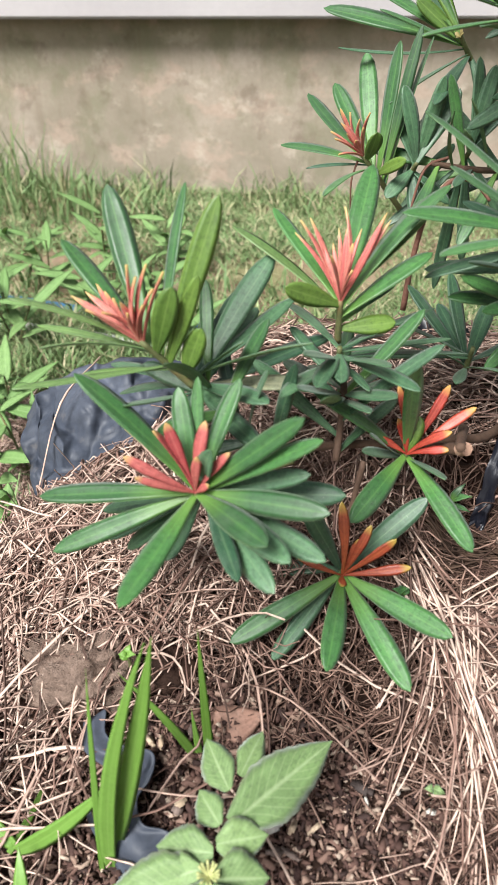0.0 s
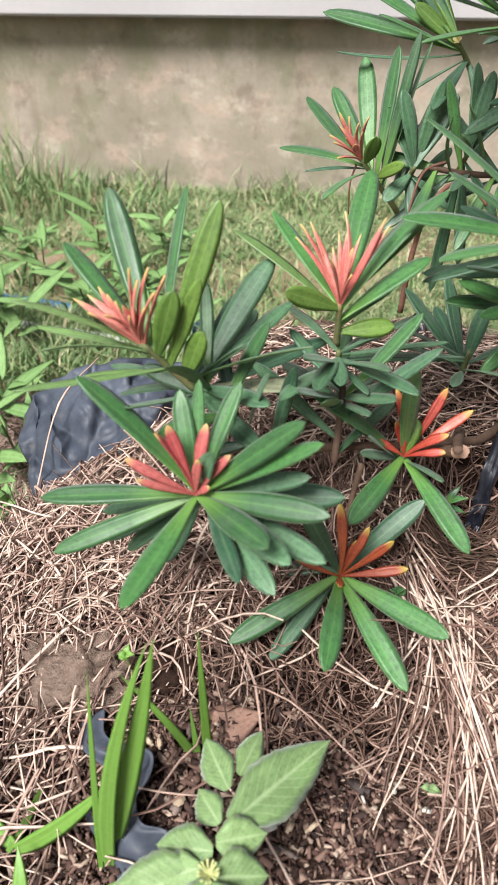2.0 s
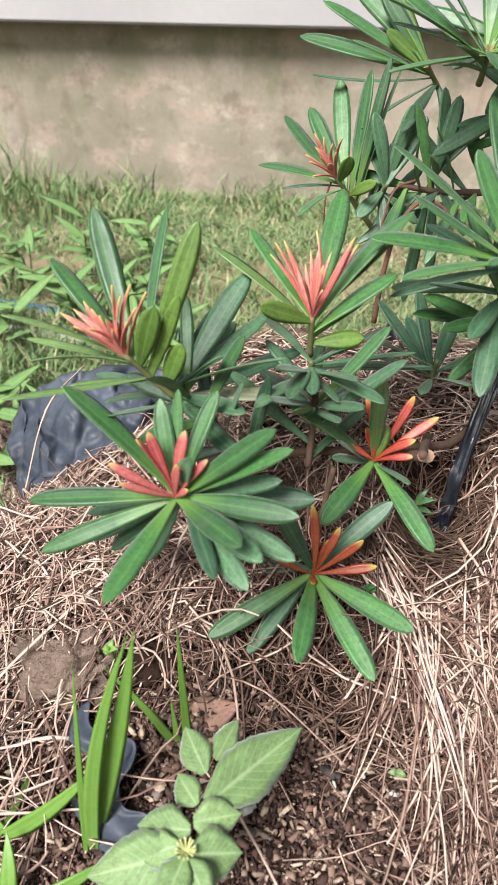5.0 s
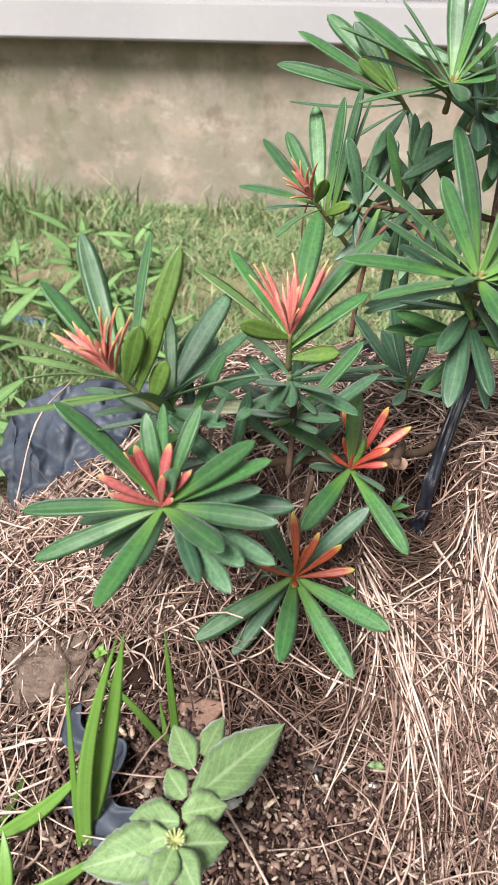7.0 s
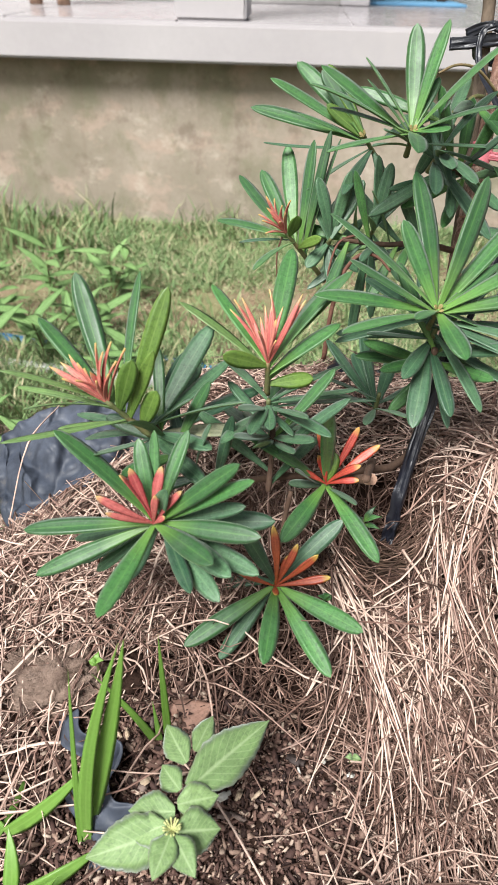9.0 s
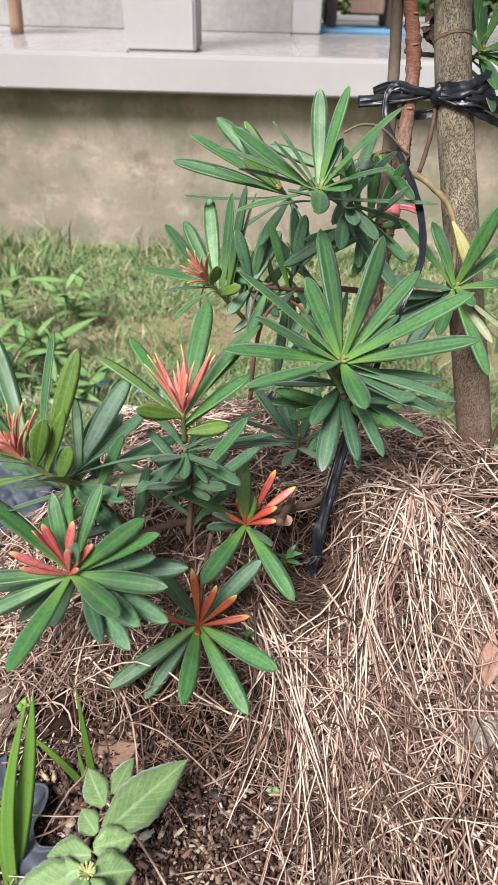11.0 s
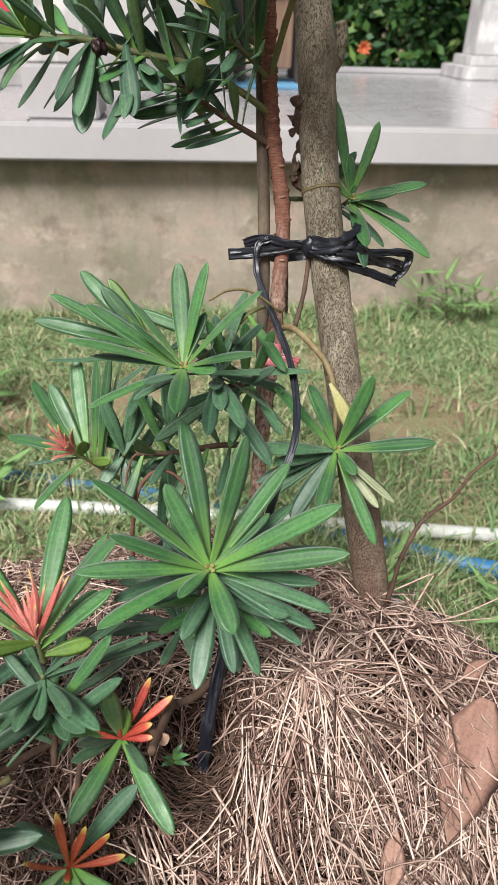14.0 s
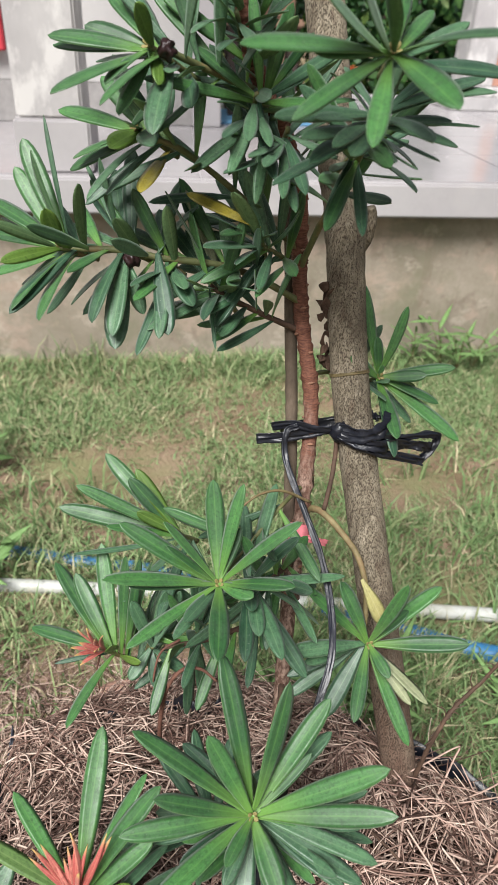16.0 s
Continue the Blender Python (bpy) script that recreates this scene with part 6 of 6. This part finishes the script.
weed("seedling", (0.187, 0.396, 0.405), [(1, 5, -4, 12, 8), (1, -7, -3, 8, 6), (1, 10, 2, 3, 6)], (0.187, 0.394, 0.415), "tiny green seedling in the straw", M_MATURE)
weed("seedling", (0.212, 0.275, 0.352), [(1, 8, -3, 2, 7), (1, -6, -2, 3, 6)], (0.212, 0.275, 0.362), "tiny green seedling in the chips", M_WEED)
weed("seedling", (0.222, 0.468, 0.43), [(1, 15, -4, 10, 7), (0.8, -10, -4, 11, 6), (1, 10, 6, 15, 6), (0.7, 16, -7, 2, 6), (0.6, -12, -6, 3, 6)], (0.224, 0.464, 0.452), "dark green seedling beside the black strip", M_MATURE)

dry_leaf((0.05, 0.283, 0.366), (0.045, 0.02, 0.012), 0.034, (0.1, -0.6, 0.8), "curled brown dry leaf on the soil", 0.008, 3)
dry_leaf((0.535, 0.496, 0.469), (-0.066, -0.105, -0.056), 0.066, (0.02, -0.55, 0.8), "large brown dry leaf lying on the straw", -0.01, 4)
dry_leaf((0.414, 0.368, 0.39), (0.012, 0.04, 0.026), 0.023, (-0.1, -0.5, 0.8), "small brown dry leaf caught in the straw", 0.004, 5)
dry_leaf((0.375, 0.43, 0.432), (0.02, 0.022, 0.014), 0.018, (0.2, -0.5, 0.8), "small brown dry leaf caught in the straw", 0.003, 6)
dry_leaf((0.52, 0.523, 0.468), (0.034, 0.02, 0.002), 0.018, (0.1, -0.5, 0.8), "small pinkish dry leaf under loose straw", 0.004, 9)
dry_leaf((0.205, 0.80, 0.4), (0.045, 0.01, 0.03), 0.042, (0.0, -0.8, 0.5), "orange brown dry leaf on the bag's rim", 0.006, 7)
dry_leaf((0.03, 1.06, 0.03), (0.07, 0.03, 0.03), 0.045, (0.0, -0.6, 0.8), "orange brown dry leaf on the lawn", 0.006, 8)


def twig():
    t = thing("dry_twig", (0.455, 0.605, 0.47), "thin crooked reddish brown twig standing in the straw beside the stake", "twig")
    line = [(0.455, 0.605, 0.47), (0.459, 0.607, 0.512), (0.462, 0.604, 0.56), (0.470, 0.607, 0.587), (0.481, 0.614, 0.603), (0.519, 0.636, 0.616), (0.534, 0.638, 0.645), (0.560, 0.645, 0.664), (0.585, 0.65, 0.672), (0.6, 0.655, 0.695)]
    stem = part("stem", tube("stem", line, 0.0027, 0.0012, M_BRANCH, 8, 6, 0.3, 3), t)
    rnd = random.Random(8)
    path = spline(line, 6)
    for i in range(26):
        p = path[10 + i * (len(path) - 12) // 26]
        a, L = rnd.random() * 6.28, rnd.uniform(0.003, 0.016)
        d = Vector((math.cos(a), 0.4 * math.sin(a), math.sin(a) + 0.4)) * L
        part("side_twig", tube("side_twig", [p, p + d * 0.55 + Vector((0, 0, 0.3 * L)), p + d + Vector((rnd.gauss(0, 0.3) * L, 0, rnd.gauss(0, 0.3) * L))], 0.0009, 0.0005, M_BRANCH if i % 3 else M_STICK, 5, 5, 0.2, i), stem)


twig()


def stalk(pts, r, label):
    tagged(new("dry_stalk", tube("dry_stalk", pts, r, r * 0.7, M_STRAW, 6, 5, 0.08, 5, flat=0.5)), label, "stalk")


stalk([(0.443, 0.606, 0.502), (0.478, 0.617, 0.508), (0.512, 0.627, 0.514), (0.503, 0.616, 0.508), (0.477, 0.586, 0.496)], 0.0022, "pale folded dry stalk on the straw")
stalk([(0.455, 0.575, 0.487), (0.53, 0.59, 0.485), (0.61, 0.62, 0.49)], 0.0022, "long pale dry stalk lying on the straw")
stalk([(0.475, 0.57, 0.48), (0.52, 0.56, 0.472), (0.58, 0.55, 0.462)], 0.0018, "long pale dry stalk lying on the straw")
for pts, r in (([(0.433, 0.61, 0.507), (0.458, 0.567, 0.502), (0.514, 0.54, 0.482)], 0.0019), ([(0.46, 0.575, 0.502), (0.5, 0.577, 0.492), (0.575, 0.585, 0.486)], 0.0019), ([(0.515, 0.584, 0.486), (0.516, 0.545, 0.481), (0.538, 0.526, 0.473)], 0.0016),
               ([(0.484, 0.5, 0.478), (0.528, 0.525, 0.475), (0.575, 0.55, 0.474)], 0.0019), ([(0.536, 0.52, 0.484), (0.507, 0.483, 0.462), (0.475, 0.454, 0.444)], 0.0014), ([(0.533, 0.513, 0.484), (0.543, 0.492, 0.466), (0.545, 0.466, 0.444)], 0.0014),
               ([(0.414, 0.48, 0.476), (0.443, 0.505, 0.492)], 0.0021), ([(0.391, 0.5, 0.494), (0.448, 0.5, 0.487)], 0.0015), ([(0.38, 0.446, 0.449), (0.406, 0.44, 0.442), (0.426, 0.429, 0.432)], 0.0018), ([(0.434, 0.572, 0.508), (0.411, 0.518, 0.503)], 0.0016),
               ([(0.323, 0.372, 0.4), (0.36, 0.374, 0.396), (0.396, 0.376, 0.397)], 0.0019), ([(0.345, 0.345, 0.383), (0.38, 0.343, 0.386), (0.42, 0.342, 0.386)], 0.0017), ([(0.34, 0.43, 0.446), (0.365, 0.39, 0.42), (0.38, 0.355, 0.388)], 0.0017), ([(0.31, 0.44, 0.447), (0.345, 0.44, 0.447)], 0.0016)):
    stalk(pts, r, "pale stiff dry stalk lying on the straw")


def ground_twig(pts, r, label):
    tagged(new("dry_twig", tube("dry_twig", pts, r, r * 0.6, M_BRANCH, 7, 6, 0.15, 11)), label, "twig")


ground_twig([(0.202, 0.35, 0.392), (0.234, 0.338, 0.392), (0.28, 0.338, 0.386), (0.323, 0.352, 0.387), (0.366, 0.356, 0.384), (0.41, 0.361, 0.386), (0.464, 0.362, 0.38)], 0.0018, "long bent dark brown twig lying across the straw")
ground_twig([(0.352, 0.605, 0.5), (0.376, 0.567, 0.506), (0.4, 0.538, 0.507), (0.429, 0.505, 0.497), (0.452, 0.493, 0.484)], 0.0019, "thin dark brown twig lying on the top of the heap")
stalk([(0.0, 0.235, 0.39), (0.05, 0.235, 0.388), (0.1, 0.245, 0.38)], 0.0013, "pale dry root lying across the bag")
stalk([(-0.14, 0.47, 0.41), (-0.13, 0.53, 0.47), (-0.1, 0.57, 0.5)], 0.0015, "pale dry stalk leaning on the bag")
stalk([(0.26, 0.44, 0.44), (0.285, 0.4, 0.42), (0.3, 0.33, 0.37), (0.31, 0.25, 0.325)], 0.0028, "thick pale dry stalk down the slope")


def lawn_weed(at, height, spread, seed, label, slim=0.26):
    rnd = random.Random(seed)
    g = thing("lawn_weed", at, label, "weed", "weeds on the lawn")
    for k in range(3):
        top = (at[0] + rnd.uniform(-1, 1) * spread, at[1] + rnd.uniform(-1, 1) * spread, at[2] + height * rnd.uniform(0.7, 1.1))
        mid = (at[0] * 0.6 + top[0] * 0.4, at[1] * 0.6 + top[1] * 0.4, at[2] + height * 0.5)
        st = part("stem", tube("stem", [at, mid, top], 0.003, 0.0018, M_GREENSTEM, 6, 4, 0.05), g)
        for j in range(5):
            h = 0.35 + 0.65 * j / 4
            b = Vector(at).lerp(Vector(top), h)
            a = j * 2.4 + k
            L = rnd.uniform(0.07, 0.14)
            part("leaf", blade("leaf", b, Vector((math.cos(a) * L, math.sin(a) * L, rnd.uniform(0.0, 0.07))), Vector((0, -0.3, 1)), L * slim, 0.008, [M_LAWNWEED, M_LAWNWEED], "oval", 0.0006, 6, 0.2, 0.05, seed * 50 + k * 9 + j), st)


for i, (x, y, h, sp) in enumerate(((-0.72, 1.72, 0.2, 0.12), (-0.6, 1.86, 0.18, 0.12), (-0.67, 1.38, 0.16, 0.12), (-0.5, 1.5, 0.16, 0.1), (-0.42, 1.9, 0.18, 0.1), (-0.42, 1.68, 0.12, 0.1), (-0.85, 1.5, 0.2, 0.12), (-0.44, 0.93, 0.14, 0.07), (-0.36, 1.0, 0.1, 0.06), (-0.55, 1.1, 0.14, 0.08), (-0.3, 1.45, 0.1, 0.08))):
    lawn_weed((x, y, 0.0), h, sp, 60 + i, "leafy light green weed growing on the lawn")
for i, (x, y, h, sp) in enumerate(((1.27, 2.55, 0.22, 0.1), (1.33, 2.53, 0.18, 0.09), (1.4, 2.55, 0.2, 0.08), (1.16, 2.58, 0.14, 0.07), (0.62, 1.05, 0.1, 0.06), (0.5, 1.0, 0.1, 0.05), (0.85, 1.0, 0.08, 0.06), (0.38, 1.02, 0.1, 0.05))):
    lawn_weed((x, y, 0.0), h, sp, 80 + i, "light green weed growing in the lawn", 0.13)


def seed_blob(at, r, seed):
    bm = bmesh.new()
    bmesh.ops.create_icosphere(bm, subdivisions=3, radius=1)
    for v in bm.verts:
        v.co = Vector(at) + v.co * r * (1 + 0.7 * noise.noise(v.co * 2 + Vector((seed, 0, 0))))
    part("seed", bm_mesh("seed", bm, M_CONE, True), shrub, "dark maroon withered seed")


seed_blob((0.171, 0.803, 1.007), 0.0068, 1)
seed_blob((0.207, 0.78, 1.168), 0.0062, 2)


def wood_chip(at, L, w, turn, mat, label, round_it=0.0):
    x, y = at
    bm = bmesh.new()
    bmesh.ops.create_cube(bm, size=1)
    bmesh.ops.bevel(bm, geom=list(bm.edges), offset=0.22, segments=2, affect="EDGES")
    m = Matrix.Translation((x, y, mound_height(x, y) + 0.001)) @ Euler((0.25 * math.sin(turn * 3), 0.2 * math.cos(turn * 5), turn)).to_matrix().to_4x4()
    for v in bm.verts:
        k = 1 + 0.35 * noise.noise(v.co * 3 + Vector((turn * 9, 0, 0)))
        v.co = m @ Vector((v.co.x * L * k * (1 - 0.3 * abs(v.co.y)), v.co.y * w * k, v.co.z * max(0.002, w * 0.5)))
    tagged(new("wood_chip", bm_mesh("wood_chip", bm, mat, True)), label, "wood chip", "loose chips on the soil")


M_PALECHIP = surface("pale_chip", (0.42, 0.31, 0.21), (0.6, 0.48, 0.35), 300, 60, 0.8, bump=0.6, stretch=(1, 0.3, 1))
M_WHITECHIP = surface("white_chip", (0.55, 0.53, 0.47), (0.7, 0.68, 0.62), 300, 60, 0.7)
M_GREYCHIP = surface("grey_chip", (0.14, 0.1, 0.085), (0.26, 0.2, 0.17), 300, 60, 0.8, bump=0.6)
M_DARKCHIP = surface("dark_chip", (0.03, 0.022, 0.02), (0.07, 0.05, 0.045), 300, 60, 0.7, bump=0.6)
for at, L, w, turn, mat in (((0.122, 0.239), 0.012, 0.0040, 1.2, M_PALECHIP), ((0.109, 0.238), 0.015, 0.0055, 0.5, M_WHITECHIP), ((0.113, 0.225), 0.013, 0.0045, 0.2, M_GREYCHIP), ((0.122, 0.225), 0.016, 0.0040, -0.5, M_GREYCHIP), ((0.137, 0.242), 0.014, 0.0030, 0.7, M_PALECHIP), ((0.169, 0.262), 0.010, 0.0020, 1.9, M_WHITECHIP), ((0.211, 0.261), 0.007, 0.0035, 0.2, M_WHITECHIP), ((0.166, 0.270), 0.017, 0.0080, -0.4, M_DARKCHIP), ((0.189, 0.269), 0.004, 0.0040, 0.0, M_WHITECHIP), ((0.016, 0.279), 0.013, 0.0045, -0.8, M_PALECHIP), ((0.025, 0.277), 0.011, 0.0040, -1.3, M_PALECHIP), ((0.047, 0.242), 0.009, 0.0060, 0.6, M_PALECHIP), ((0.046, 0.238), 0.008, 0.0070, 0.0, M_GREYCHIP), ((0.045, 0.286), 0.010, 0.0040, 1.8, M_GREYCHIP)):
    wood_chip(at, L, w, turn, mat, {"pale_chip": "pale tan wood chip on the soil", "white_chip": "small whitish fragment on the soil", "grey_chip": "grey brown wood chip on the soil", "dark_chip": "flat dark wood chip on the soil"}[mat.name])
weed("clover_seedling", (-0.007, 0.320, 0.379), [(1, 7, -2, 5, 7), (1, -6, -3, 4, 7), (1, 1, 5, 7, 7), (0.8, -8, 2, 0, 6)], (-0.007, 0.318, 0.404), "tiny pale green clover seedling in the straw", M_BLADE)
